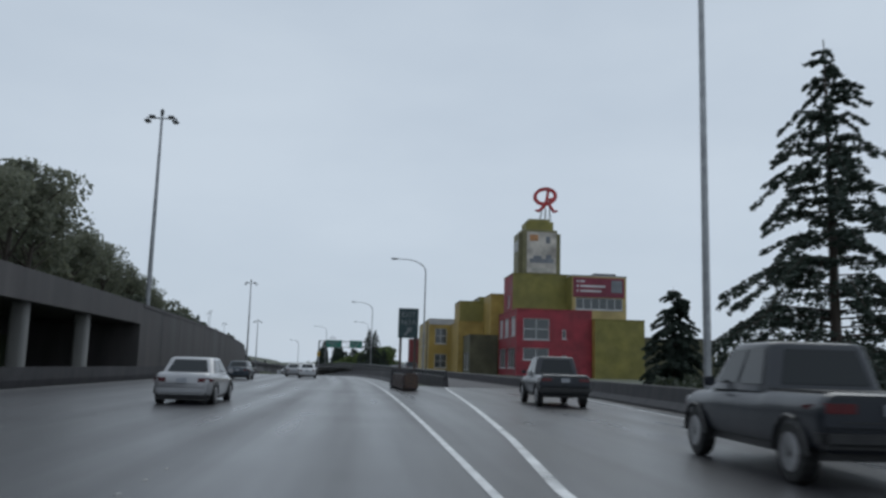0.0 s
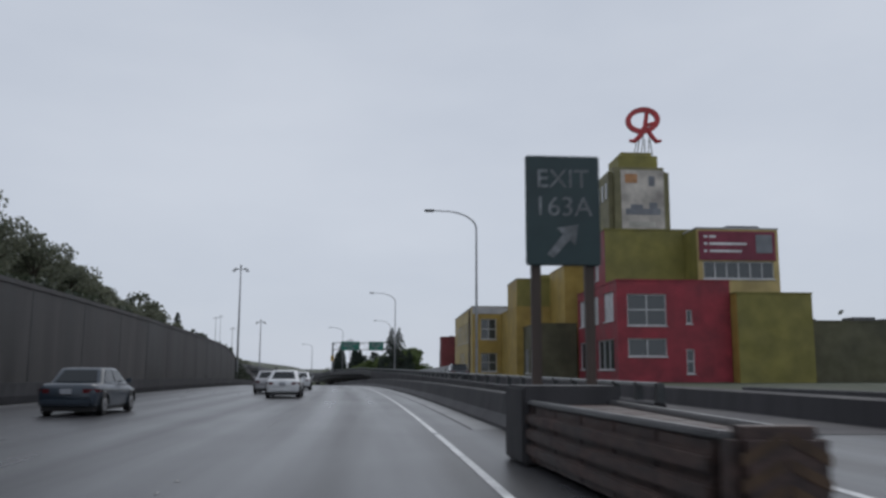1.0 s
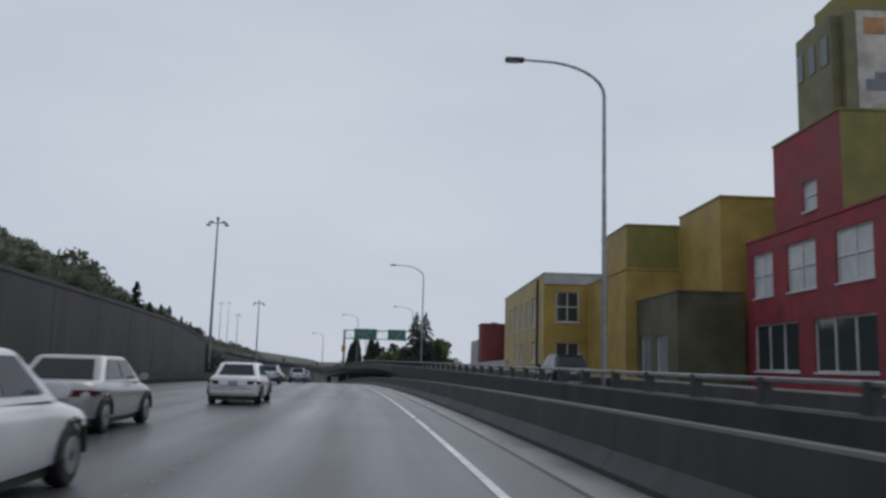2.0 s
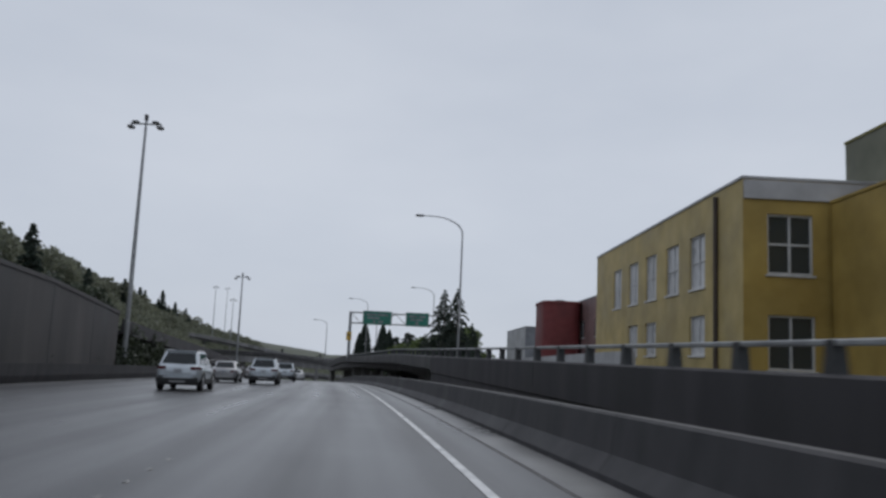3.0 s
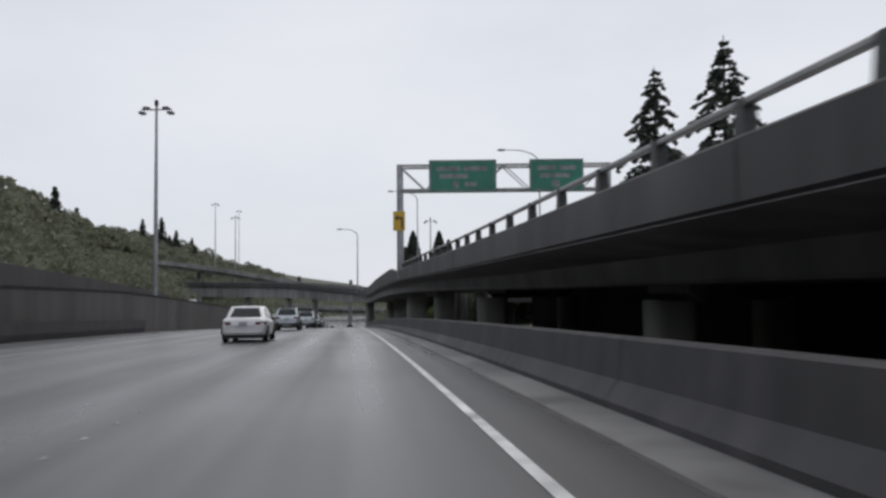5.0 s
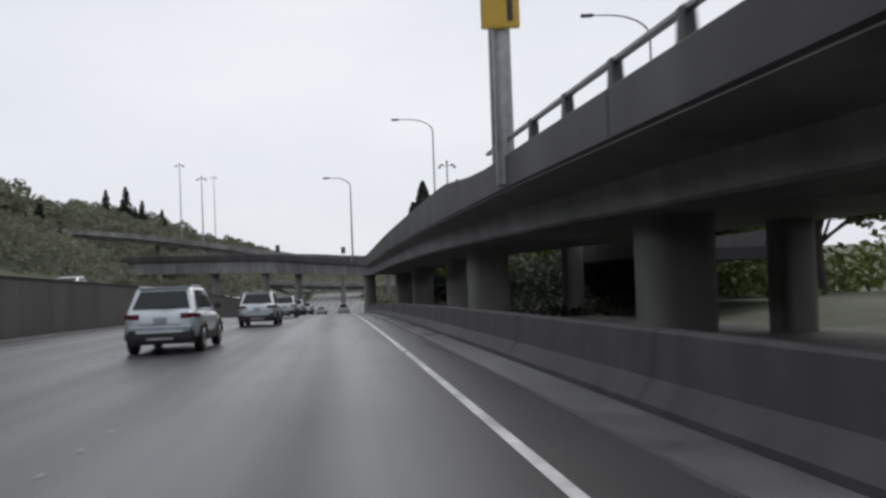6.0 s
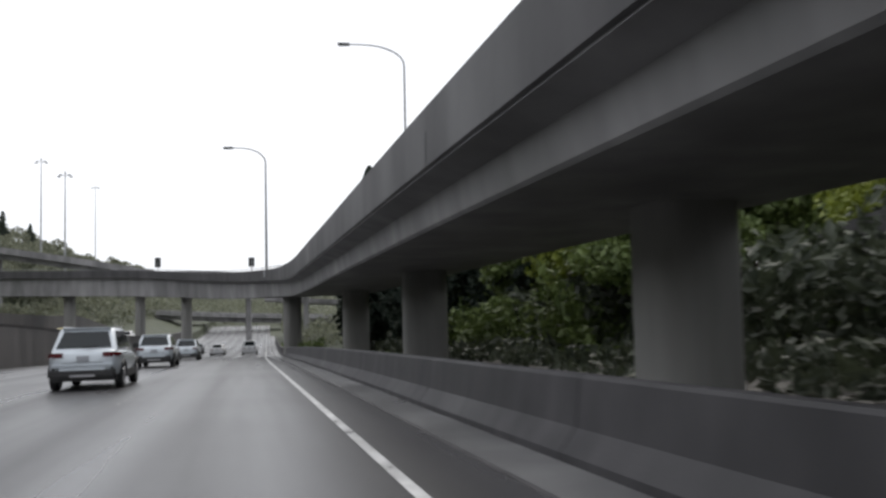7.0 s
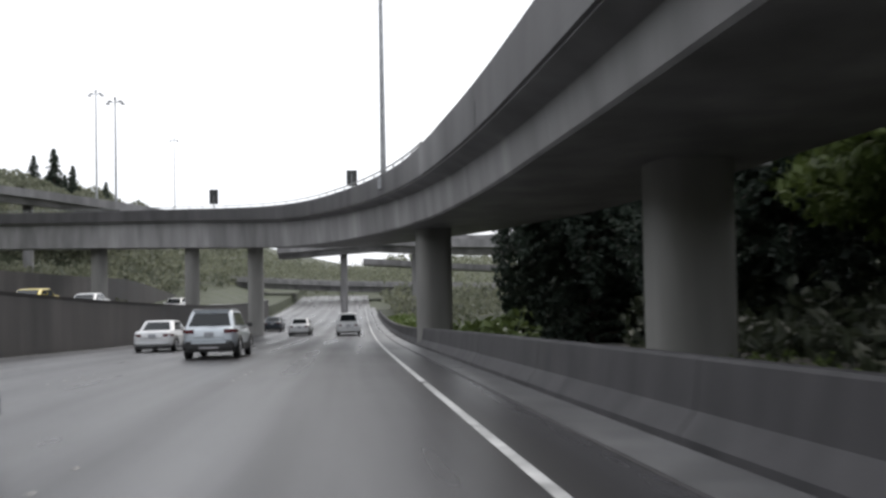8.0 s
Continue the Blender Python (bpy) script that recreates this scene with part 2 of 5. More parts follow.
FRAME = surface("white_window_frame", (0.55, 0.56, 0.57), (0.70, 0.70, 0.70), 3.0, (0.35, 0.55), 0.02, 40)
# Windows that shine pale have their reflection put into this colour.
PALE_PANEL = surface("pale_window_panel", (0.50, 0.51, 0.52), (0.62, 0.62, 0.63), 1.5, (0.25, 0.4), 0.02, 40)
PANE = glass("window_glass", (0.035, 0.045, 0.05), 0.06)
NEON = surface("red_sign_enamel", (0.42, 0.025, 0.03), (0.52, 0.04, 0.045), 2.0, (0.35, 0.5), 0.03, 40)
BARK = surface("bark", (0.045, 0.035, 0.028), (0.09, 0.07, 0.055), 5.0, (0.7, 0.9), 0.5, 25, stretch=(1, 1, 0.25))
LEAF_DARK = foliage("fir_needles", (0.020, 0.034, 0.026), (0.055, 0.076, 0.056))
LEAF_GREEN = foliage("spring_leaves", (0.06, 0.095, 0.025), (0.15, 0.20, 0.06))
LEAF_LIME = foliage("lime_leaves", (0.09, 0.12, 0.015), (0.22, 0.26, 0.04))
# Pale grey-green: the haze over the hillside is put into the leaf colour.
LEAF_WOOD = foliage("hazy_hillside_leaves", (0.09, 0.104, 0.072), (0.235, 0.245, 0.175), 0.12, 0.45)
LEAF_BUSH = foliage("bramble_leaves", (0.028, 0.038, 0.025), (0.075, 0.09, 0.055), 0.4)
RUBBER = surface("tyre_rubber", (0.012, 0.012, 0.012), (0.022, 0.022, 0.022), 8.0, (0.5, 0.7), 0.1, 60)
ALLOY = surface("alloy_rim", (0.35, 0.35, 0.36), (0.48, 0.48, 0.49), 5.0, (0.25, 0.4), 0.02, 60, metal=0.8)
TRIM = surface("black_trim", (0.015, 0.015, 0.016), (0.03, 0.03, 0.03), 6.0, (0.35, 0.55), 0.03, 60)
CAR_GLASS = glass("car_glass", (0.015, 0.019, 0.021), 0.04, 0.35)
LAMP_RED = surface("tail_lamp_red", (0.085, 0.010, 0.013), (0.13, 0.015, 0.018), 8.0, (0.12, 0.25), 0.02, 60, coat=0.6)
PLATE = surface("number_plate", (0.34, 0.36, 0.39), (0.42, 0.43, 0.46), 9.0, (0.35, 0.5), 0.02, 60)


def paint(name, c, metal=0.4, coat=0.7):
    return surface(name, tuple(v * 0.9 for v in c), c, 2.0, (0.28, 0.45), 0.0, 60, metal=metal, stain=0.12, stain_scale=0.8, coat=coat)


PAINT_SILVER = paint("silver_paint", (0.55, 0.60, 0.64))
PAINT_WHITE = paint("white_paint", (0.74, 0.75, 0.76), 0.0)
PAINT_BEIGE = paint("pale_grey_paint", (0.40, 0.40, 0.41))
PAINT_NAVY = paint("dark_blue_paint", (0.028, 0.042, 0.06), 0.1, 0.4)
PAINT_BLACK = paint("dark_grey_paint", (0.014, 0.018, 0.026), 0.0, 0.3)
PAINT_YELLOW = paint("taxi_yellow_paint", (0.55, 0.42, 0.02), 0.0)


# ---- building blocks ----
def mesh(name, verts, faces, material, parent=None, label="", smooth=False):
    me = bpy.data.meshes.new(name)
    me.from_pydata([tuple(v) for v in verts], [], faces)
    me.materials.append(material)
    if smooth:
        me.polygons.foreach_set("use_smooth", [True] * len(me.polygons))
        me.set_sharp_from_angle(angle=radians(38))
    ob = new(name, me)
    if parent:
        ob.parent = parent
    return tagged(ob, label) if label else ob


def part(name, bm, material, parent, label="", smooth=False):
    me = bpy.data.meshes.new(name)
    bm.to_mesh(me)
    bm.free()
    me.materials.append(material)
    if smooth:
        me.polygons.foreach_set("use_smooth", [True] * len(me.polygons))
        me.set_sharp_from_angle(angle=radians(38))
    ob = new(name, me)
    if parent:
        ob.parent = parent
    return tagged(ob, label) if label else ob


def base(name, label, category, place=None, group="", kind=""):
    ob = new(name)
    ob.empty_display_size = 0.3
    if place is not None:
        ob.matrix_basis = place
    return tagged(ob, label, category, group, kind)


def block(x0, x1, y0, y1, z0, z1, bevel=0.0):
    bm = bmesh.new()
    bmesh.ops.create_cube(bm, size=1, matrix=Matrix.Translation(((x0 + x1) / 2, (y0 + y1) / 2, (z0 + z1) / 2)) @ Matrix.Diagonal((x1 - x0, y1 - y0, z1 - z0, 1)))
    if bevel:
        bmesh.ops.bevel(bm, geom=list(bm.edges), offset=bevel, segments=2, affect="EDGES")
    return bm


def tube(points, radii, sides=8, caps=True):
    """Verts and faces of a tapered tube through the points."""
    verts, faces = [], []
    points = [Vector(p) for p in points]
    for i, p in enumerate(points):
        d = (points[min(i + 1, len(points) - 1)] - points[max(i - 1, 0)]).normalized()
        u = d.cross(Vector((0, 1, 0)) if abs(d.y) < 0.9 else Vector((1, 0, 0))).normalized()
        w = d.cross(u)
        for j in range(sides):
            a = 2 * math.pi * j / sides
            verts.append(p + (u * math.cos(a) + w * math.sin(a)) * radii[i])
    for i in range(len(points) - 1):
        for j in range(sides):
            k = (j + 1) % sides
            faces.append((i * sides + j, i * sides + k, (i + 1) * sides + k, (i + 1) * sides + j))
    if caps:
        faces.append(tuple(reversed(range(sides))))
        faces.append(tuple(range((len(points) - 1) * sides, len(points) * sides)))
    return verts, faces


def pipe(name, points, radii, material, parent=None, label="", sides=8):
    return mesh(name, *tube(points, radii, sides), material, parent, label, smooth=True)


def sweep(name, section, ys, material, parent=None, closed=True, label="", place=at):
    """A cross-section, given as (o, h) points for each y, drawn along the road."""
    verts, faces, n = [], [], 0
    for y in ys:
        ring = section(y)
        n = len(ring)
        verts += [place(o, y, h) for o, h in ring]
    for i in range(len(ys) - 1):
        for j in range(n if closed else n - 1):
            k = (j + 1) % n
            faces.append((i * n + j, i * n + k, (i + 1) * n + k, (i + 1) * n + j))
    if closed:
        faces += [tuple(reversed(range(n))), tuple(range((len(ys) - 1) * n, len(ys) * n))]
    return mesh(name, verts, faces, material, parent, label)


def steps(a, b, d):
    n = max(1, round((b - a) / d))
    return [a + (b - a) * i / n for i in range(n + 1)]


def blend(x, xs, vs):
    return float(np.interp(x, xs, vs))


# ---- ground and road ----
def hill(o, y):
    amount = blend(y, [-100, 60, 166, 200, 260, 326, 350, 408, 432, 520, 900], [0.8, 0.9, 1.25, 1.85, 1.72, 1.55, 0.35, 0.35, 1.38, 1.52, 0.8])
    return amount * blend(-o, [20, 40, 75, 130, 600], [0, 4.5, 13, 21.5, 27])


def ground_h(o, y):
    if o < -13.2:
        if y < 61.05:
            return -0.08 if o > -23.5 else 4.4 + hill(o, y)
        if y < 166.05:
            return -0.08 if o > -15.42 else 4.4 + hill(o, y)
        if y < 188:
            return blend(-o, [14, 20, 30], [-0.08, 2.2, 4.0]) + hill(o, y)
        low = blend(y, [240, 255], [0.0, 1.55]) if o < -13.9 else 0.0
        return low + blend(-o, [16, 27, 34], [-0.08, 0.2, 2.5]) + hill(o, y)
    if o > 13:
        return blend(o, [13, 16.5], [-0.08, 0.2 - road_z(min(y, 150)) * blend(y, [160, 215], [1, 0.2])])
    return -0.08


def ground():
    ys = steps(-120, 60.9, 6) + [61.2] + steps(64, 165.9, 5) + [166.2] + steps(170, 520, 5) + [560, 620, 700, 850, 1100, 1600, 2600, 4200]
    os = [-2500, -900, -400, -200, -150] + steps(-120, -28, 4) + [-26, -23.6, -23.4, -20, -17, -15.5, -15.3, -14.0, -13.8, -13.3, -8, -2, 3, 8, 12.9, 13.1, 15, 17, 20, 26, 34, 45, 60, 90, 150, 300, 900, 2500]
    verts = [at(o, y, ground_h(o, y) + (0.25 * noise.noise((o * 0.15, y * 0.15, 0)) if abs(o) > 17 else 0)) for y in ys for o in os]
    n = len(os)
    faces = [(i * n + j, i * n + j + 1, (i + 1) * n + j + 1, (i + 1) * n + j) for i in range(len(ys) - 1) for j in range(n - 1)]
    tagged(mesh("ground", verts, faces, GRASS), "rough green grass and damp soil beside the freeway", "ground", kind="structure")


def road_sheet(name, left, right, ys, columns, label, lift=0.0):
    verts, faces, uvs = [], [], []
    for y in ys:
        for j in range(columns + 1):
            o = left(y) + (right(y) - left(y)) * j / columns
            verts.append(at(o, y, lift))
            uvs.append((o, y))
    n = columns + 1
    faces = [(i * n + j, i * n + j + 1, (i + 1) * n + j + 1, (i + 1) * n + j) for i in range(len(ys) - 1) for j in range(columns)]
    ob = mesh(name, verts, faces, ASPHALT)
    layer = ob.data.uv_layers.new(name="metres")
    for loop in ob.data.loops:
        layer.data[loop.index].uv = uvs[loop.vertex_index]
    return tagged(ob, label, "road", kind="structure")


def stripe(name, o_of, ys, width, label, lift=0.006):
    return tagged(sweep(name, lambda y: [(o_of(y) - width / 2, lift), (o_of(y) + width / 2, lift)], ys, LINE, closed=False), label, "road marking", kind="structure")


def ramp_right(y):
    return blend(y, [-90, 0, 20, 41, 53, 60], [8.6, 8.9, 9.7, 11.1, 12.3, 12.4])


ground()
# Strip added to bounce light under the deck, then toned dark.
tagged(sweep("gravel_strip", lambda y: [(3.55, -0.02), (6.0, 0.0), (11.2, 0.02)], steps(154, 330, 6), GRAVEL, closed=False), "dark gravel strip added under the viaduct", "ground", kind="structure")
ROAD_Y = steps(-110, 490, 5)
road_sheet("road", lambda y: -13.2, lambda y: 2.25 if y > 55 else 3.4, steps(-110, 54.9, 5), 8, "wet grey asphalt freeway with worn wheel tracks")
road_sheet("road", lambda y: -13.2, lambda y: 2.25, [54.9] + [y for y in ROAD_Y if y > 55], 8, "wet grey asphalt freeway with worn wheel tracks")
road_sheet("road", lambda y: 3.4, ramp_right, steps(-110, 54, 4), 6, "wet asphalt exit lane leaving the freeway")
road_sheet("road", lambda y: -27.5, lambda y: -14.15, steps(256, 420, 6), 4, "wet asphalt upper lanes beyond the dark wall", 2.02)
seam = sweep("pavement", lambda y: [(2.25, 0.0), (2.29, -0.008), (2.335, 0.0)], [54.9] + [y for y in ROAD_Y if 55 < y < 450], BARRIER, closed=False)
tagged(seam, "dark dirty joint between asphalt and gutter", "road joint", kind="structure")
gutter = sweep("pavement", lambda y: [(2.335, 0.0), (3.1, 0.004)], [54.9] + [y for y in ROAD_Y if 55 < y < 450], GUTTER, closed=False)
tagged(gutter, "pale wet concrete gutter along the barrier", "gutter", kind="structure")
stripe("road_marking", lambda y: 1.39, steps(-100, 450, 4), 0.115, "solid white edge line worn by traffic")
stripe("road_marking", lambda y: blend(y, [-30, -12, 8.3, 15.2, 26.8, 37, 46, 54], [1.75, 1.75, 2.1, 2.75, 3.65, 4.4, 5.1, 5.9]), steps(-12, 53, 3), 0.15, "solid white gore line beside the exit lane")
stripe("road_marking", lambda y: ramp_right(y) - 0.9, steps(-100, 53, 4), 0.12, "white outer edge line of the exit lane")
stripe("road_marking", lambda y: -12.4, steps(-100, 450, 4), 0.12, "faded inner edge line of the freeway")


def lane_buttons():
    verts, faces = [], []
    for o in (-2.2, -5.8, -9.4):
        for y in steps(-90, 420, 12.2):
            for k in range(4):
                c, r = at(o, y + k * 0.95, 0.004), 0.045
                i = len(verts)
                for a in range(6):
                    verts.append(c + Vector((r * math.cos(a * math.pi / 3), r * math.sin(a * math.pi / 3), 0)))
                verts.append(c + Vector((0, 0, 0.02)))
                faces += [(i + a, i + (a + 1) % 6, i + 6) for a in range(6)]
    tagged(mesh("lane_marker", verts, faces, WORN_BUTTON), "rows of worn pale raised buttons between the lanes", "lane marker", kind="stuff")


lane_buttons()


# ---- barriers, walls ----
def jersey(name, line, y0, y1, length, height, label, material=BARRIER, flip=1):
    thing = tagged(new(name), label, "barrier", kind="structure")
    y = y0
    while y < y1 - 0.5:
        e = min(y + length, y1)

        def section(v):
            o = line(v)
            return [(o, 0.0), (o + 0.0 * flip, 0.08), (o + 0.16 * flip, 0.30), (o + 0.21 * flip, height - 0.03), (o + 0.24 * flip, height),
                    (o + 0.40 * flip, height), (o + 0.43 * flip, height - 0.03), (o + 0.48 * flip, 0.3), (o + 0.62 * flip, 0.08), (o + 0.62 * flip, 0.0)]
        sweep("barrier_segment", section, [y + 0.012, (y + e) / 2, e - 0.012], material, thing)
        y = e
    return thing


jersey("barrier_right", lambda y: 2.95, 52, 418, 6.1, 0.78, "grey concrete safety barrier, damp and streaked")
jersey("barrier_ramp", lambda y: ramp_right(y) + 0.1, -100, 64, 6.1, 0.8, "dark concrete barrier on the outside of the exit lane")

TERRACE = [(-15.2, -0.3), (-15.2, 5.0), (-15.14, 5.0), (-15.14, 5.22), (-15.7, 5.22), (-15.7, -0.3)]
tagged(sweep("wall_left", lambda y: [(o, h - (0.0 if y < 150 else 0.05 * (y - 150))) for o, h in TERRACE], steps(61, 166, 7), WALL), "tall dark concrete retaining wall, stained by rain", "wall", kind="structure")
for yj in steps(68, 160, 7.6):
    sweep("wall_joint", lambda y: [(-15.19, 0.0), (-15.19, 4.9), (-15.23, 4.9), (-15.23, 0.0)], [yj - 0.06, yj + 0.06], DARK_STEEL, bpy.data.objects["wall_left"])
# Pale wall stands in for the lit ground visible below the deck.
tagged(sweep("wall_lit_ground", lambda y: [(16.4, -0.3), (16.4, 2.9), (16.7, 2.9), (16.7, -0.3)], steps(156, 206, 5), PALE), "pale wall standing in for lit ground behind the viaduct", "wall", kind="structure")
def low_top(y):
    return blend(y, [200, 212, 232], [1.6, 2.2, 2.55])


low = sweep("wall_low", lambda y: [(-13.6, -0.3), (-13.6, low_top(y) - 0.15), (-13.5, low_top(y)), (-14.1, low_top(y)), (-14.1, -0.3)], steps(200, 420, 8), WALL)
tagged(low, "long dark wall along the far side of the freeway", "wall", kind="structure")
# Wall added so that the space under the deck reads dark.
tagged(sweep("wall_under", lambda y: [(11.3, -0.3), (11.3, 3.4), (11.7, 3.4), (11.7, -0.3)], steps(197, 233, 6), RAMPWALL), "dark wall added as backing under the viaduct", "wall", kind="structure")
# Wall added as a dark backing for the area below the flyover.
tagged(sweep("wall_hill", lambda y: [(-27.6, 1.0), (-27.6, blend(y, [290, 320, 395, 440], [2.2, 5.2, 5.8, 1.7])), (-28.1, blend(y, [290, 320, 395, 440], [2.2, 5.2, 5.8, 1.7])), (-28.1, 1.0)], steps(290, 440, 8), WALL), "dark wall added as backing at the foot of the hill", "wall", kind="structure")
tagged(sweep("wall_median", lambda y: [(-13.15, -0.1), (-13.0, 0.3), (-12.95, 0.8), (-13.2, 0.8), (-13.25, -0.1)], steps(-100, 236, 8), BARRIER), "low concrete median barrier along the inner lane", "barrier", kind="structure")


# ---- viaducts ----
def smooth_path(knots, gap):
    """World points and right-hand normals through the knots, about gap apart."""
    pts = [Vector(k) for k in knots]
    out = []
    for i in range(len(pts) - 1):
        p0, p1, p2, p3 = pts[max(i - 1, 0)], pts[i], pts[i + 1], pts[min(i + 2, len(pts) - 1)]
        n = max(1, round((p2 - p1).length / gap))
        for j in range(n + (i == len(pts) - 2)):
            t = j / n
            out.append(0.5 * ((2 * p1) + (p2 - p0) * t + (2 * p0 - 5 * p1 + 4 * p2 - p3) * t * t + (3 * p1 - p0 - 3 * p2 + p3) * t ** 3))
    normals = []
    for i in range(len(out)):
        d = out[min(i + 1, len(out) - 1)] - out[max(i - 1, 0)]
        normals.append(Vector((d.y, -d.x, 0)).normalized())
    return out, normals


def deck_mesh(name, path, normals, section, material, parent):
    verts, faces, n = [], [], 0
    for i, (p, w) in enumerate(zip(path, normals)):
        ring = section(i, p)
        n = len(ring)
        verts += [p + w * u + Vector((0, 0, v)) for u, v in ring]
    for i in range(len(path) - 1):
        for j in range(n):
            k = (j + 1) % n
            faces.append((i * n + j, i * n + k, (i + 1) * n + k, (i + 1) * n + j))
    faces += [tuple(reversed(range(n))), tuple(range((len(path) - 1) * n, len(path) * n))]
    return mesh(name, verts, faces, material, parent)


def near(p, q):
    return (p.xy - q.xy).length


RAMP = [(5.7, 53, 1.05), (5.35, 90, 1.34), (5.0, 120, 1.77), (4.6, 150, 2.33), (4.33, 171, 2.87), (4.2, 180, 3.03), (3.85, 210, 3.6), (3.55, 240, 4.45), (3.35, 270, 5.15),
        (3.2, 295, 5.75), (2.85, 315, 6.5), (1.44, 331, 7.75), (-2.1, 345, 8.85), (-5.7, 353.5, 9.6), (-10.5, 361.5, 10.5), (-16, 366.5, 11.1), (-26, 370.5, 11.5), (-45, 374, 11.9), (-85, 377, 12.3), (-150, 384, 13.0), (-230, 392, 14.0)]
PATH, NORMAL = smooth_path([at(*k) for k in RAMP], 2.2)


def ramp_width(p):
    return blend(p.y, [53, 108, 150, 194, 243, 266], [6.4, 6.1, 7.2, 8.7, 8.7, 6.6])


def girder(p):
    """Depth from parapet top to soffit; varied along the ramp to fit the camera's view."""
    return blend(p.y, [153, 169, 182, 226, 290, 310, 331, 350, 366], [2.3, 2.2, 1.8, 1.85, 1.9, 2.05, 2.55, 3.0, 3.5])


def parapet(p):
    """Height of the parapet below the rail; the parapet is closed where the steel rail ends."""
    return blend(p.y, [241, 247, 318, 326], [-0.38, 0.04, 0.04, -0.1])


def box_deck(i, p):
    """A slab with an overhang and two upright webs above a flat soffit."""
    w, d = ramp_width(p), -girder(p)
    q = blend(p.y, [153, 212, 256], [2.3, 1.9, 0.6])
    return [(0.06, -0.98), (w - 0.06, -0.98), (w - 0.06, -1.12), (w - 0.6, -1.3), (w - 0.68, d + 0.06), (w - 0.74, d), (q + 0.14, d), (q + 0.08, d + 0.06), (q, -1.3), (0.06, -1.12)]


def near_parapet(i, p):
    k = parapet(p)
    return [(0, k - 0.04), (0.05, k), (0.22, k), (0.26, k - 0.06), (0.32, -0.984), (0.07, -0.984), (0.05, -1.1), (0, -1.06)]


def far_parapet(i, p):
    w = ramp_width(p)
    return [(w - u, v) for u, v in reversed(near_parapet(i, p))]


def filled_deck(i, p):
    w, d = ramp_width(p), road_z(p.y) - p.z - 0.3
    return [(0, -0.42), (0.05, -0.38), (0.22, -0.38), (0.26, -0.44), (0.32, -1.04), (w - 0.32, -1.04), (w - 0.26, -0.44), (w - 0.05, -0.38), (w, -0.42), (w, d), (0.06, d), (0.06, -1.28), (0, -1.24)]


def index_at(y):
    return min(range(len(PATH)), key=lambda i: abs(PATH[i].y - y) + (1000 if PATH[i].y < y - 5 else 0))


flyover = base("flyover", "dark wet concrete exit viaduct climbing and curving over the freeway", "viaduct", kind="structure")
cut = index_at(153.5)
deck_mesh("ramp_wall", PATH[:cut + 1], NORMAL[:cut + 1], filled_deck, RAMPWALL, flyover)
deck_mesh("deck", PATH[cut:], NORMAL[cut:], box_deck, DECK, flyover)
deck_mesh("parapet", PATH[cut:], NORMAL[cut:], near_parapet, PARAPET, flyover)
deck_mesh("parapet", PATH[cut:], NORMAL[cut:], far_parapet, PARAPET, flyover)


def pier(parent, c, top, width, depth, turn, name="column", material=PIER):
    """A pier with rounded corners from below ground to the deck."""
    bottom = road_z(c.y) - 0.6
    w, d, k = width / 2, depth / 2, min(width, depth) * 0.3
    ring = []
    for cx, cy, a0 in ((w - k, -d + k, -90), (w - k, d - k, 0), (-w + k, d - k, 90), (-w + k, -d + k, 180)):
        ring += [(cx + k * math.cos(radians(a0 + 22.5 * j)), cy + k * math.sin(radians(a0 + 22.5 * j))) for j in range(5)]
    verts, ca, sa, n = [], math.cos(turn), math.sin(turn), len(ring)
    for z in (bottom, top):
        verts += [(c.x + a * ca - b * sa, c.y + a * sa + b * ca, z) for a, b in ring]
    faces = [(j, (j + 1) % n, n + (j + 1) % n, n + j) for j in range(n)] + [tuple(reversed(range(n))), tuple(range(n, 2 * n))]
    return mesh(name, verts, faces, material, parent, smooth=True)


def crosshead(parent, c, top, half, depth, turn):
    verts, ca, sa = [], math.cos(turn), math.sin(turn)
    prof = [(-half, 0), (half, 0), (half, -0.16), (half * 0.8, -0.36), (-half * 0.8, -0.36), (-half, -0.16)]
    for b in (-depth / 2, depth / 2):
        verts += [(c.x + a * ca - b * sa, c.y + a * sa + b * ca, top + v) for a, v in prof]
    faces = [(j, (j + 1) % 6, 6 + (j + 1) % 6, 6 + j) for j in range(6)] + [tuple(reversed(range(6))), tuple(range(6, 12))]
    return mesh("crosshead", verts, faces, DECK, parent)


# columns below the deck, bent by bent: offset, distance along the road, width
BENTS = (((6.0, 166.0, 0.9), (10.2, 168.5, 0.9)), ((7.9, 182.6, 0.75), (10.9, 185.0, 0.9)), ((6.9, 200.6, 1.0), (10.6, 203.4, 1.0)), ((6.3, 218.6, 1.25), (10.5, 222.0, 1.0)),
         ((6.4, 236.2, 1.35), (10.6, 239.8, 0.95)), ((6.15, 253.8, 1.6), (10.6, 257.4, 0.9)), ((7.75, 271.9, 1.65),), ((7.4, 291.6, 1.75),), ((7.1, 311.7, 1.65),))
for columns in BENTS:
    y = columns[0][1]
    i = index_at(y)
    turn = math.atan2(NORMAL[i].y, NORMAL[i].x)
    top = PATH[i].z - girder(PATH[i]) + 0.01
    if y < 225:
        skew = math.atan2(columns[-1][1] - y, columns[-1][0] - columns[0][0])
        crosshead(flyover, at((columns[0][0] + columns[-1][0]) / 2, (y + columns[-1][1]) / 2, 0), top, 2.5, 1.0, turn + skew)
    for o, yc, width in columns:
        pier(flyover, at(o, yc, 0), top - (0.32 if y < 225 else -0.04), width, width * 0.9, turn)
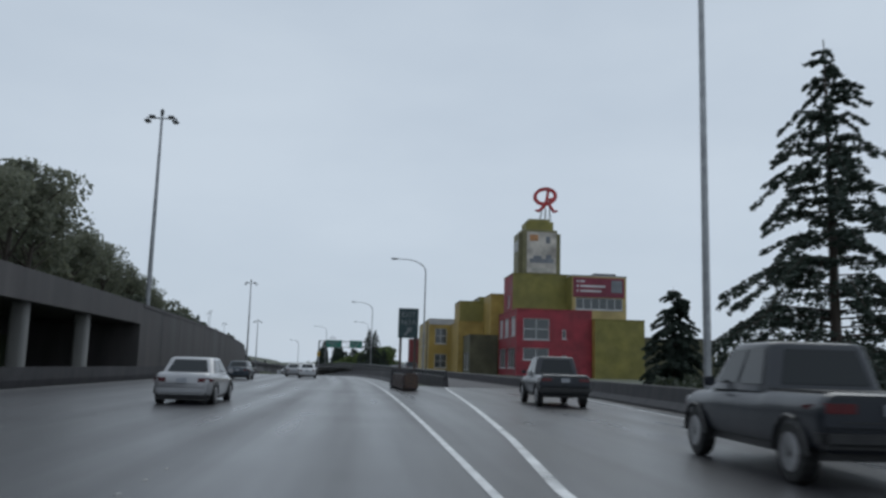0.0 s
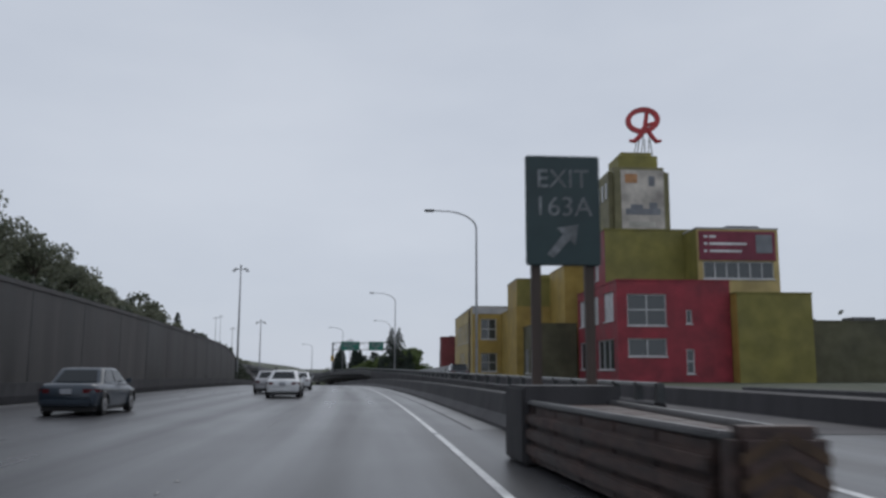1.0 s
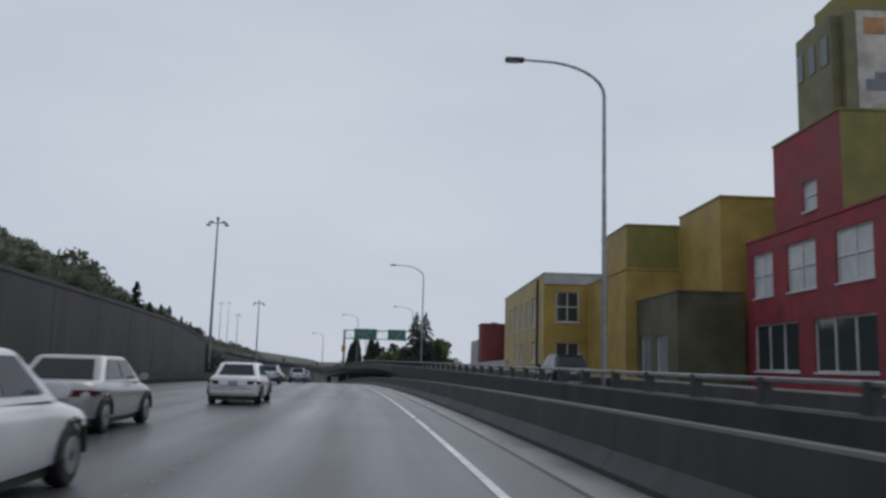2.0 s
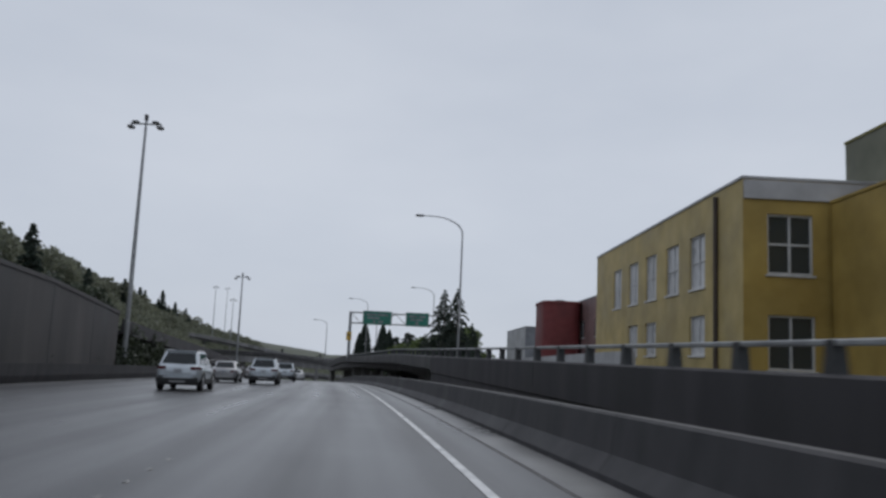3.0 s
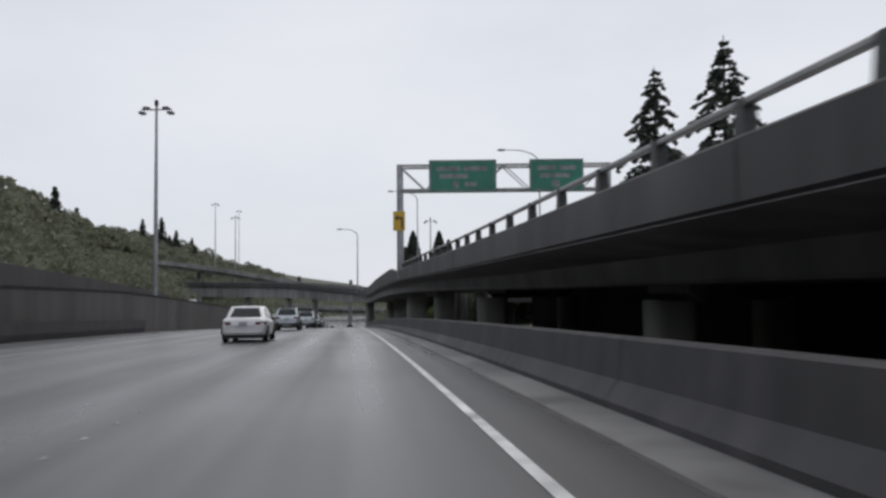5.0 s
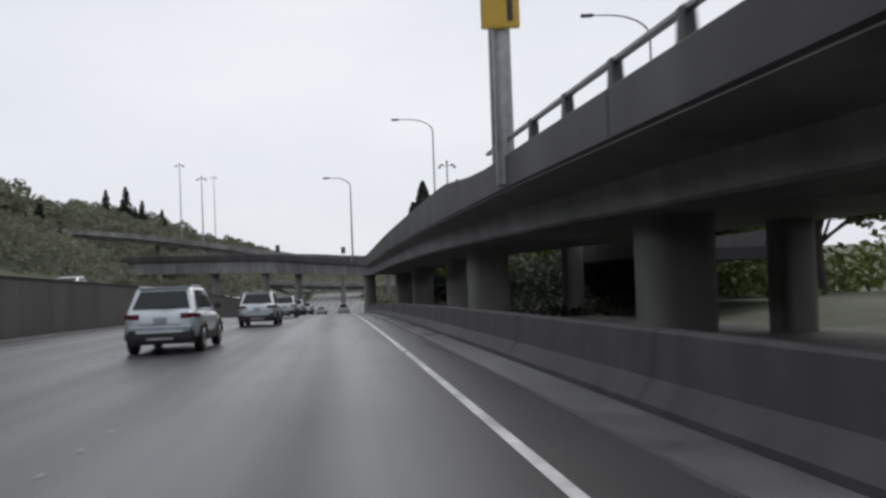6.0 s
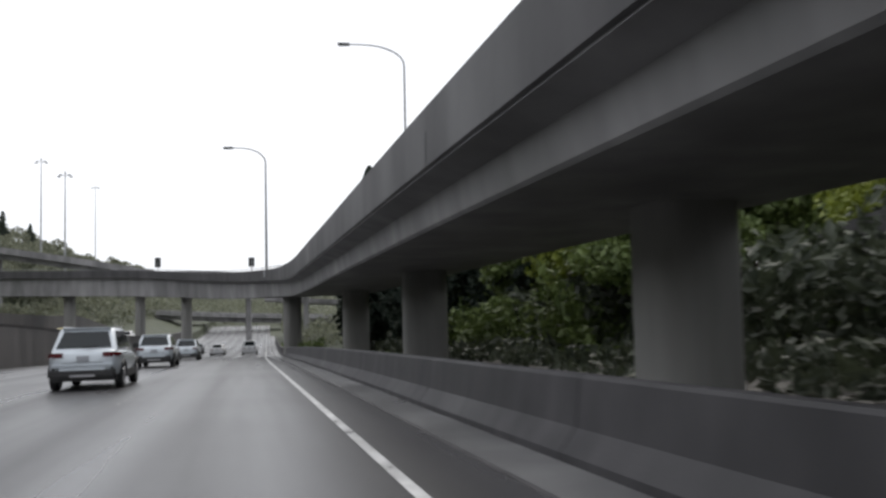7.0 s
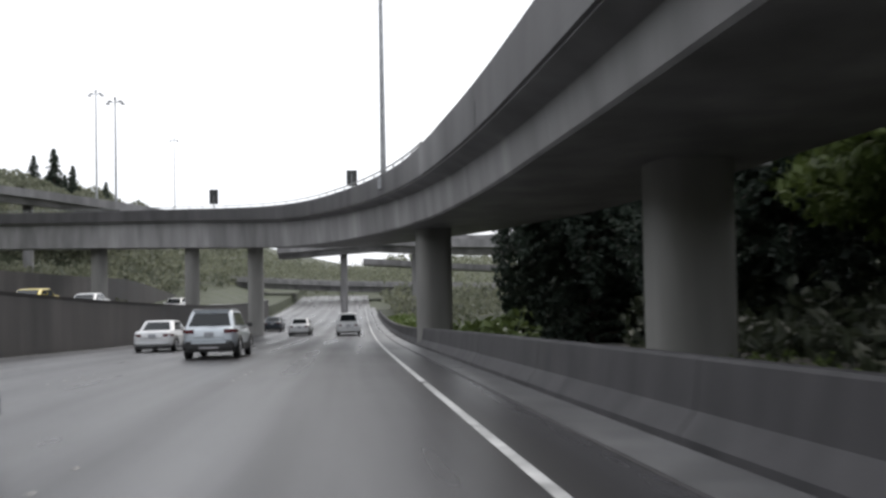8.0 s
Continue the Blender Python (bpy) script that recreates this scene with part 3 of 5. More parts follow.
for o, y, width in ((3.75, 331.5, 1.5), (-8.3, 363.5, 1.15), (-14.6, 368.3, 1.1), (-24.5, 373.2, 1.3), (-44, 377.5, 1.4)):
    i = min(range(len(PATH)), key=lambda j: near(PATH[j], at(o, y, 0)))
    turn = math.atan2(NORMAL[i].y, NORMAL[i].x)
    pier(flyover, at(o, y, 0), PATH[i].z - girder(PATH[i]) + 0.03, width, width * 0.95, turn)


def deck_joints():
    """Dark expansion joints across the near parapet above every bent."""
    for y in steps(72, 312, 20):
        i = index_at(y)
        joint = part("joint", block(-0.008, 0.012, -0.02, 0.02, -1.05, -0.43), DARK_STEEL, flyover)
        joint.location, joint.rotation_euler = PATH[i], (0, 0, math.atan2(NORMAL[i].y, NORMAL[i].x))


deck_joints()


def rail_strip(thing, line, normals, prof, material, name="rail"):
    verts, faces, n = [], [], len(prof)
    for p, w in zip(line, normals):
        verts += [p + w * u + Vector((0, 0, v)) for u, v in prof]
    for i in range(len(line) - 1):
        faces += [(i * n + j, i * n + (j + 1) % n, i * n + n + (j + 1) % n, i * n + n + j) for j in range(n)]
    faces += [tuple(reversed(range(n))), tuple(range((len(line) - 1) * n, len(line) * n))]
    return mesh(name, verts, faces, material, thing)


def railing():
    """Steel rail on stub posts along the near parapet of the viaduct."""
    thing = base("railing", "grey steel rail on stub posts along the viaduct parapet", "railing")
    end = index_at(243)
    line = [p + w * 0.13 for p, w in zip(PATH, NORMAL)][:end]
    rail_strip(thing, line, NORMAL, [(-0.05, -0.075), (0.04, -0.075), (0.055, -0.055), (0.055, -0.015), (0.03, 0.0), (-0.04, 0.0), (-0.055, -0.02), (-0.055, -0.06)], RAIL)
    bm = block(-0.075, 0.075, -0.07, 0.07, -0.40, -0.01)
    for v in bm.verts:
        if v.co.z < -0.2:
            v.co.y *= 1.9
    post = part("post", bm, DARK_STEEL, thing)
    data = post.data
    for i in range(0, len(line) - 1):
        d = line[i + 1] - line[i]
        ob = post if i == 0 else new("post", data)
        ob.parent = thing
        ob.location, ob.rotation_euler = line[i], (math.atan2(d.z, d.xy.length), 0, math.atan2(-d.x, d.y))


def fence_rail():
    """A slim pipe rail above the closed parapet over the freeway."""
    thing = base("railing", "slim grey pipe rail above the curved parapet", "railing")
    start = index_at(322)
    line = [p + w * 0.13 + Vector((0, 0, 0.12)) for p, w in zip(PATH, NORMAL)][start:]
    rail_strip(thing, line, NORMAL[start:], [(-0.03, -0.05), (0.03, -0.05), (0.03, 0.0), (-0.03, 0.0)], RAIL)
    data = None
    for p in line:
        if data is None:
            ob = part("post", block(-0.025, 0.025, -0.025, 0.025, -0.32, -0.03), RAIL, thing)
            data = ob.data
        else:
            ob = new("post", data)
            ob.parent = thing
        ob.location = p


railing()
fence_rail()


def side_viaduct(name, knots, width, label, columns, depth=1.5, material=DECK):
    """A plain elevated roadway with parapets and piers."""
    path, normals = smooth_path(knots, 4.0)
    thing = base(name, label, "viaduct", kind="structure")

    def section(i, p):
        return [(0, 0), (0.25, 0), (0.3, -0.8), (width - 0.3, -0.8), (width - 0.25, 0), (width, 0), (width, -1.0), (width - 0.9, -1.15), (width - 1.3, -depth), (1.3, -depth), (0.9, -1.15), (0, -1.0)]
    deck_mesh("deck", path, normals, section, material, thing)
    n = len(path)
    for f, u in columns:
        i = min(int(f * (n - 1)), n - 1)
        pier(thing, path[i] + normals[i] * u, path[i].z - depth - 0.02, 1.1, 1.1, math.atan2(normals[i].y, normals[i].x), material=material)
    return thing


# near left: the covered end of the upper road, open below
left_deck = base("overpass", "dark concrete upper roadway open underneath beside the freeway", "overpass", kind="structure")
sweep("deck", lambda y: [(-15.2, 3.75), (-15.2, 5.22), (-15.5, 5.22), (-15.55, 4.5), (-23.5, 4.5), (-23.5, 3.75)], steps(-100, 61, 7), WALL, left_deck)
sweep("back_wall", lambda y: [(-23.5, -0.3), (-23.5, 4.5), (-24.0, 4.5), (-24.0, -0.3)], steps(-100, 61, 10), WALL, left_deck)
sweep("end_wall", lambda y: [(-15.2, -0.3), (-15.2, 3.75), (-23.5, 3.75), (-23.5, -0.3)], [60.3, 61.0], WALL, left_deck)
for y in (-9, 1, 11, 21, 31, 40.6, 50):
    pier(left_deck, at(-16.1, y, 0), road_z(y) + 3.77, 0.8, 0.7, 0)

# right: a lower slip road that leaves behind the piers
side_viaduct("slip_road", [at(11.5, 251, 3.3), at(12.3, 262, 3.5), at(14.4, 271, 3.9), at(17.5, 281, 4.1), at(24, 290, 4.3), at(36, 297, 4.5)], 6.5, "dark low slip road behind the viaduct columns", [(0.2, 3), (0.45, 3), (0.7, 3)], 1.25, RAMPWALL)

# far left: the upper road that rises to meet the flyover; seen from its right side
side_viaduct("viaduct_left", [at(-26, y, h) for y, h in ((166.5, 3.95), (176, 3.72), (192, 3.5), (210, 3.38), (230, 3.22), (252, 2.9))], 10.8,
             "dark slip road on piers descending along the hillside", [(f / 10, u) for f in (0, 1, 2, 3) for u in (9.3, 2.5)], 1.3, RAMPWALL)
side_viaduct("viaduct_upper", [(-260, 392, 19.0), (-150, 398, 12.5), (-110, 400, 8.8), (-83, 401, 5.9), (-68, 402, 3.6), (-58, 403, 1.8), (-44, 404, -0.5), (-20, 404, -2.0), (30, 402, -2.2)], 9.0,
             "grey upper viaduct crossing behind the flyover", [(0.2, 4), (0.5, 4), (0.62, 4), (0.91, 4)], 1.9)
side_viaduct("viaduct_far", [(-52, 430, -1.8), (-34, 430, -0.7), (-15.8, 430, -0.4), (20, 431, -0.2), (60, 432, 0.0)], 8.0, "pale distant viaduct on slim piers", [(0.12, 4), (0.22, 4), (0.5, 4), (0.7, 4)], 1.9)
side_viaduct("viaduct_low", [(-40, 444, -3.6), (-16, 444, -5.2), (20, 444, -6.6), (70, 446, -8)], 8.0, "pale lower ramp behind the far piers", [(0.3, 4), (0.6, 4)], 1.3)
side_viaduct("bridge_far", [(-160, 478, -2.2), (-113, 480, -4.9), (-78, 480, -6.4), (-43.5, 480, -8.3), (20, 480, -10), (80, 480, -11)], 9.0, "distant overpass across the freeway", [(0.33, 4), (0.49, 4)], 2.2)


# ---- lamps and masts ----
def street_lamp(foot, bend, reach, rise, label):
    """A tapered pole with a curved arm and a flat luminaire, arm towards the freeway."""
    thing = base("street_lamp", label, "street lamp", Matrix.Translation(foot), "ramp lamps")
    h = bend - foot.z
    pipe("pole", [(0, 0, 0), (0, 0, h * 0.5), (0, 0, h)], [0.13, 0.105, 0.08], STEEL, thing, sides=10)
    curve = [(-reach * 0.75 * (1 - math.cos(a)), 0, h + rise * math.sin(a)) for a in (k * math.pi / 16 for k in range(9))]
    pipe("arm", curve + [(-reach, 0, h + rise * 1.02)], [0.08 - 0.003 * k for k in range(10)], STEEL, thing, sides=8)
    part("base_plate", block(-0.25, 0.25, -0.25, 0.25, -0.4, 0.12, 0.03), STEEL, thing)
    bm = block(-reach - 0.75, -reach + 0.15, -0.18, 0.18, h + rise * 1.02 - 0.10, h + rise * 1.02 + 0.08, 0.04)
    head = part("luminaire", bm, DARK_STEEL, thing)
    part("lens", block(-reach - 0.65, -reach - 0.1, -0.13, 0.13, h + rise * 1.02 - 0.13, h + rise * 1.02 - 0.095), PALE_PANEL, head)
    return thing


street_lamp(at(10.9, 108.5, 0.3), at(0, 108.5, 14.1).z, 3.9, 1.55, "tall galvanised street lamp on the exit ramp")
street_lamp(at(12.77, 194, 2.2), at(0, 194, 15.9).z, 4.25, 1.75, "tall galvanised street lamp on the viaduct")
street_lamp(at(22.8, 278.6, 0.1), at(0, 278.6, 19.0).z, 4.1, 1.6, "distant street lamp above the trees")
street_lamp(at(11.6, 317.6, 5.6), at(0, 317.6, 21.2).z, 4.1, 1.5, "galvanised street lamp on the outer viaduct edge")
street_lamp(at(1.55, 331.2, 7.4), at(0, 331.2, 17.1).z, 2.9, 1.3, "galvanised street lamp on the inner viaduct edge")
street_lamp(at(10.65, 24.8, 0.0), at(0, 24.8, 19.5).z, 3.0, 1.5, "heavy lamp pole beside the exit lane")


def light_mast(foot, top, label, turn=0.0):
    """A high pole with a cross arm that carries four floodlights."""
    thing = base("light_mast", label, "light mast", Matrix.Translation(foot) @ Matrix.Rotation(turn, 4, "Z"), "freeway masts")
    h = top - foot.z
    pipe("pole", [(0, 0, -0.5), (0, 0, h * 0.5), (0, 0, h)], [0.20, 0.15, 0.09], STEEL, thing, sides=10)
    pipe("cross_arm", [(-1.15, 0, h - 0.25), (1.15, 0, h - 0.25)], [0.06, 0.06], STEEL, thing)
    part("cap", block(-0.12, 0.12, -0.12, 0.12, h, h + 0.45, 0.03), DARK_STEEL, thing)
    for x in (-1.05, -0.72, 0.72, 1.05):
        z = h - 0.5 if abs(x) > 1 else h - 0.15
        bm = block(x - 0.22, x + 0.22, -0.28, 0.28, z - 0.08, z + 0.08, 0.03)
        lamp = part("floodlight", bm, DARK_STEEL, thing)
        part("lens", block(x - 0.17, x + 0.17, -0.23, 0.23, z - 0.11, z - 0.078), PALE_PANEL, lamp)
    return thing


light_mast(at(-15.45, 63.1, 4.6), at(0, 63.1, 20.0).z, "tall light mast with four floodlights above the retaining wall")
light_mast(at(-15.0, 167.6, 0.8), at(0, 167.6, 18.4).z, "tall light mast with four floodlights beside the hillside")
light_mast(at(-13.9, 242.6, 0.0), at(0, 242.6, 16.5).z, "tall light mast beside the elevated road")
light_mast(Vector((-83.7, 431, 2.0)), 24.8, "distant light mast behind the upper viaduct")
light_mast(Vector((-71.6, 408.8, 0.0)), 18.8, "distant light mast behind the upper viaduct")
light_mast(Vector((-99.9, 520, 3.0)), 31.0, "far slim light mast in the mist")
light_mast(Vector((-15.5, 335, -8.5)), 11.5, "slim light mast beside the far wall")


# ---- signs ----
def flat_sign(parent, x0, x1, y, z0, z1, material, border, name="panel", label=""):
    panel = part(name, block(x0, x1, y, y + 0.06, z0, z1, 0.02), material, parent, label)
    b = 0.03 * (z1 - z0) if border else 0
    if border:
        for a0, a1, c0, c1 in ((x0 + b, x1 - b, z1 - 2 * b, z1 - b), (x0 + b, x1 - b, z0 + b, z0 + 2 * b), (x0 + b, x0 + 2 * b, z0 + 2 * b, z1 - 2 * b), (x1 - 2 * b, x1 - b, z0 + 2 * b, z1 - 2 * b)):
            part("border", block(a0, a1, y - 0.006, y - 0.001, c0, c1), border, panel)
    return panel


def bars(parent, y, rows, material, name="legend_bar"):
    """Unreadable lettering as plain bars: (x0, x1, z0, z1)."""
    for x0, x1, z0, z1 in rows:
        part(name, block(x0, x1, y - 0.008, y - 0.002, z0, z1), material, parent)


def arrow_mesh(points, depth, parent, material, name="arrow"):
    n = len(points)
    verts = [(x, y, z) for d in (0, depth) for x, y, z in [(p[0], p[1] - d, p[2]) for p in points]]
    faces = [tuple(range(n)), tuple(reversed(range(n, 2 * n)))] + [(j, (j + 1) % n, n + (j + 1) % n, n + j) for j in range(n)]
    return mesh(name, verts, faces, material, parent)


def lettering(text, size, x, y, z, parent, material):
    curve = bpy.data.curves.new("lettering", "FONT")
    curve.body, curve.size, curve.align_x, curve.extrude = text, size, "CENTER", 0.004
    temp = new("lettering", curve)
    data = bpy.data.meshes.new_from_object(temp.evaluated_get(bpy.context.evaluated_depsgraph_get()))
    bpy.data.objects.remove(temp)
    data.materials.clear()
    data.materials.append(material)
    ob = new("lettering", data)
    ob.parent = parent
    ob.matrix_basis = pose(x, y, z, 90, 0, 0)
    return ob


def exit_sign():
    c = at(3.02, 49.3, 0)
    sign = base("exit_sign", "dark green exit sign on two timber posts behind the crash cushion", "road sign", Matrix.Translation(c))
    for x in (-0.43, 0.43):
        part("post", block(x - 0.075, x + 0.075, 0.07, 0.20, -0.2, 4.55, 0.01), WOOD, sign)
    panel = flat_sign(sign, -0.6, 0.6, 0, 2.92, 4.70, SIGN_BACK, None)
    lettering("EXIT", 0.42, 0, -0.006, 4.18, panel, SIGN_DULL)
    lettering("163A", 0.44, 0, -0.006, 3.72, panel, SIGN_DULL)
    a = [(-0.26, 3.10), (-0.16, 3.04), (0.10, 3.33), (0.19, 3.24), (0.24, 3.58), (-0.10, 3.52), (-0.01, 3.42)]
    arrow_mesh([(x, -0.002, z) for x, z in a], 0.006, panel, SIGN_DULL)


exit_sign()


def gantry():
    c = at(3.62, 237.8, 0)
    t = base("sign_gantry", "steel sign gantry standing over the exit ramp", "sign gantry", Matrix.Translation(c))
    foot = 3.4
    pipe("post", [(0, 0, foot), (0, 0, 11.05)], [0.20, 0.18], STEEL, t, sides=10)
    pipe("post", [(0.0, 1.3, foot), (0.0, 1.3, 11.05)], [0.20, 0.18], STEEL, t, sides=10)
    pipe("post", [(14.0, 0, -0.3), (14.0, 0, 11.05)], [0.22, 0.18], STEEL, t, sides=10)
    pipe("post", [(14.0, 1.3, -0.3), (14.0, 1.3, 11.05)], [0.22, 0.18], STEEL, t, sides=10)
    for y in (0, 1.3):
        for z in (9.35, 11.0):
            pipe("chord", [(-0.1, y, z), (14.1, y, z)], [0.085, 0.085], STEEL, t)
        for k in range(9):
            x = 1.75 * k
            pipe("brace", [(x, y, 9.35 if k % 2 else 11.0), (min(x + 1.75, 14), y, 11.0 if k % 2 else 9.35)], [0.04, 0.04], STEEL, t, sides=6)
    for k in range(9):
        pipe("strut", [(1.75 * k, 0, 11.0), (1.75 * k, 1.3, 11.0)], [0.035, 0.035], STEEL, t, sides=6)
    a = flat_sign(t, 2.0, 6.5, -0.32, 9.15, 11.3, SIGN_GREEN, SIGN_DULL, "guide_sign", "green guide sign with white legend")
    bars(a, -0.32, [(2.5, 4.1, 10.55, 10.85), (4.3, 5.9, 10.55, 10.85), (2.7, 4.6, 10.05, 10.35), (3.6, 4.0, 9.4, 9.85), (4.4, 5.2, 9.5, 9.8)], SIGN_DULL)
    b = flat_sign(t, 8.7, 12.3, -0.32, 9.15, 11.3, SIGN_GREEN, SIGN_DULL, "guide_sign", "green guide sign with white legend")
    bars(b, -0.32, [(9.2, 10.5, 10.55, 10.85), (10.7, 11.8, 10.55, 10.85), (9.4, 11.4, 10.05, 10.35), (10.2, 10.7, 9.4, 9.85)], SIGN_DULL)
    for x in (3.2, 5.4, 9.8, 11.4):
        part("bracket", block(x - 0.04, x + 0.04, -0.27, -0.05, 9.25, 11.1), STEEL, t)
    w = flat_sign(t, -0.42, 0.38, -0.26, 6.6, 7.9, SIGN_YELLOW, None, "warning_sign", "yellow warning plate with a black curve arrow")
    pts = [(0.12, 6.35), (0.24, 6.35), (0.24, 7.0), (0.16, 7.12), (-0.1, 7.12), (-0.1, 7.26), (-0.32, 7.05), (-0.1, 6.84), (-0.1, 6.99), (0.12, 6.97)]
    arrow_mesh([(x, -0.262, z + 0.4) for x, z in pts], 0.006, w, TRIM)


gantry()


def parapet_sign(o, y, h, w=0.75, hh=0.9):
    c = at(o, y, h)
    t = base("roadside_sign", "dark back of a small sign on the viaduct parapet", "road sign", Matrix.Translation(c), "parapet signs")
    pipe("post", [(0, 0, -1.2), (0, 0, 0.9)], [0.04, 0.04], STEEL, t, sides=6)
    part("panel", block(-w / 2, w / 2, -0.03, 0.02, 0.15, 0.15 + hh, 0.015), DARK_STEEL, t)


parapet_sign(0.05, 343, 8.95, 0.62, 0.95)
parapet_sign(-11.9, 364.4, 10.95, 0.75, 1.25)


def tapered(y0, y1, w0, w1, z0, z1, bevel=0.02):
    """A block whose half width goes from w0 to w1 along y."""
    bm = block(-1, 1, y0, y1, z0, z1)
    for v in bm.verts:
        v.co.x *= w0 if v.co.y < (y0 + y1) / 2 else w1
    if bevel:
        bmesh.ops.bevel(bm, geom=list(bm.edges), offset=bevel, segments=2, affect="EDGES")
    return bm


def crash_cushion():
    c = at(2.72, 42.0, 0)
    t = base("crash_cushion", "rusty brown crash cushion with a chevron nose and pale top rails", "crash cushion", Matrix.Translation(c) @ Matrix.Rotation(road_turn(46), 4, "Z"))
    rust = surface("rusted_steel", (0.05, 0.034, 0.032), (0.115, 0.072, 0.06), 4.0, (0.4, 0.65), 0.2, 30, stain=0.45, stain_scale=1.2, stretch=(1, 1, 3))
    half = lambda y: blend(y, [0.0, 0.4, 6.5], [0.34, 0.40, 0.66])
    for k in range(6):
        a, b = 0.36 + 1.03 * k, 0.36 + 1.03 * k + 1.01
        part("bay", tapered(a, b, half(a) - 0.05, half(b) - 0.05, 0.06, 0.80), rust, t)
        for s in (-1, 1):
            for z in (0.22, 0.42, 0.62):
                bm = block(-0.03, 0.03, a - 0.02, b + 0.05, z - 0.075, z + 0.075, 0.025)
                for v in bm.verts:
                    v.co.x = s * (half(v.co.y) - 0.02) + v.co.x
                part("fender_rib", bm, rust, t)
    for s in (-1, 1):
        bm = block(-0.05, 0.05, 0.2, 6.5, 0.80, 0.86, 0.015)
        for v in bm.verts:
            v.co.x += s * (half(v.co.y) - 0.06)
        part("top_rail", bm, GUTTER, t, "pale wet steel top rail")
    nose = part("nose", block(-0.35, 0.35, 0.0, 0.34, 0.08, 0.90, 0.09), rust, t)
    for s in (-1, 1):
        for k in range(4):
            z = 0.16 + 0.17 * k
            arrow_mesh([(s * 0.02, -0.003, z + 0.12), (s * 0.02, -0.003, z + 0.20), (s * 0.31, -0.003, z + 0.05), (s * 0.31, -0.003, z - 0.03)][::s], 0.006, nose, DULL_STRIPE, "stripe")
    part("end_block", tapered(5.75, 6.9, 0.68, 0.72, 0.0, 1.05, 0.04), BARRIER, t, "dark concrete block at the barrier's end")


crash_cushion()


# ---- buildings ----
def facade(name, parent, origin, across, width, z0, z1, holes, material, depth=0.28):
    """A wall with real openings. across: unit vector along it, seen from outside left to right; holes: (u0, u1, z0, z1)."""
    across = Vector(across)
    inward = Vector((-across.y, across.x, 0))
    us = sorted({0.0, width, *(h[0] for h in holes), *(h[1] for h in holes)})
    zs = sorted({z0, z1, *(h[2] for h in holes), *(h[3] for h in holes)})
    verts, faces = [], []

    def quad(pts):
        i = len(verts)
        verts.extend(pts)
        faces.append((i, i + 1, i + 2, i + 3))

    def spot(u, z, d=0.0):
        return Vector(origin) + across * u + inward * d + Vector((0, 0, z))
    for a, b in zip(us, us[1:]):
        for c, d in zip(zs, zs[1:]):
            if any(h[0] <= (a + b) / 2 <= h[1] and h[2] <= (c + d) / 2 <= h[3] for h in holes):
                continue
            quad([spot(a, c), spot(b, c), spot(b, d), spot(a, d)])
            quad([spot(a, d, depth), spot(b, d, depth), spot(b, c, depth), spot(a, c, depth)])
    for a, b, c, d in holes:
        quad([spot(a, c), spot(a, c, depth), spot(b, c, depth), spot(b, c)])
        quad([spot(a, d), spot(b, d), spot(b, d, depth), spot(a, d, depth)])
        quad([spot(a, c), spot(a, d), spot(a, d, depth), spot(a, c, depth)])
        quad([spot(b, c), spot(b, c, depth), spot(b, d, depth), spot(b, d)])
    return mesh(name, verts, faces, material, parent)


def window(parent, origin, across, hole, cols, rows, pane=PANE, frame=FRAME, bar=0.09, sill=True):
    across = Vector(across)
    turn = math.atan2(across.y, across.x)
    m = Matrix.Translation(Vector(origin)) @ Matrix.Rotation(turn, 4, "Z")
    u0, u1, z0, z1 = hole
    ob = part("window", block(u0, u1, 0.16, 0.19, z0, z1), pane, parent, "window with pale frame and dark panes" if pane is PANE else "tall pale window panel")
    ob.matrix_basis = m
    strips = [(u0, u1, z0, z0 + bar), (u0, u1, z1 - bar, z1)]
    strips += [(u0 + (u1 - u0) * k / cols - bar / 2 * (0 < k < cols) - (bar if k == cols else 0), u0 + (u1 - u0) * k / cols + bar / 2 * (0 < k < cols) + (bar if k == 0 else 0), z0 + bar, z1 - bar) for k in range(cols + 1)]
    for a, b, c, d in strips:
        part("frame_bar", block(a, b, 0.09, 0.165, c, d), frame, ob)
    for k in range(1, rows):
        z = z0 + (z1 - z0) * k / rows
        for c in range(cols):
            part("frame_bar", block(u0 + (u1 - u0) * c / cols + bar * 0.7, u0 + (u1 - u0) * (c + 1) / cols - bar * 0.7, 0.10, 0.16, z - bar / 2, z + bar / 2), frame, ob)
    if sill:
        part("sill", block(u0 - 0.08, u1 + 0.08, -0.08, 0.10, z0 - 0.1, z0 - 0.005), frame, ob)
    return ob


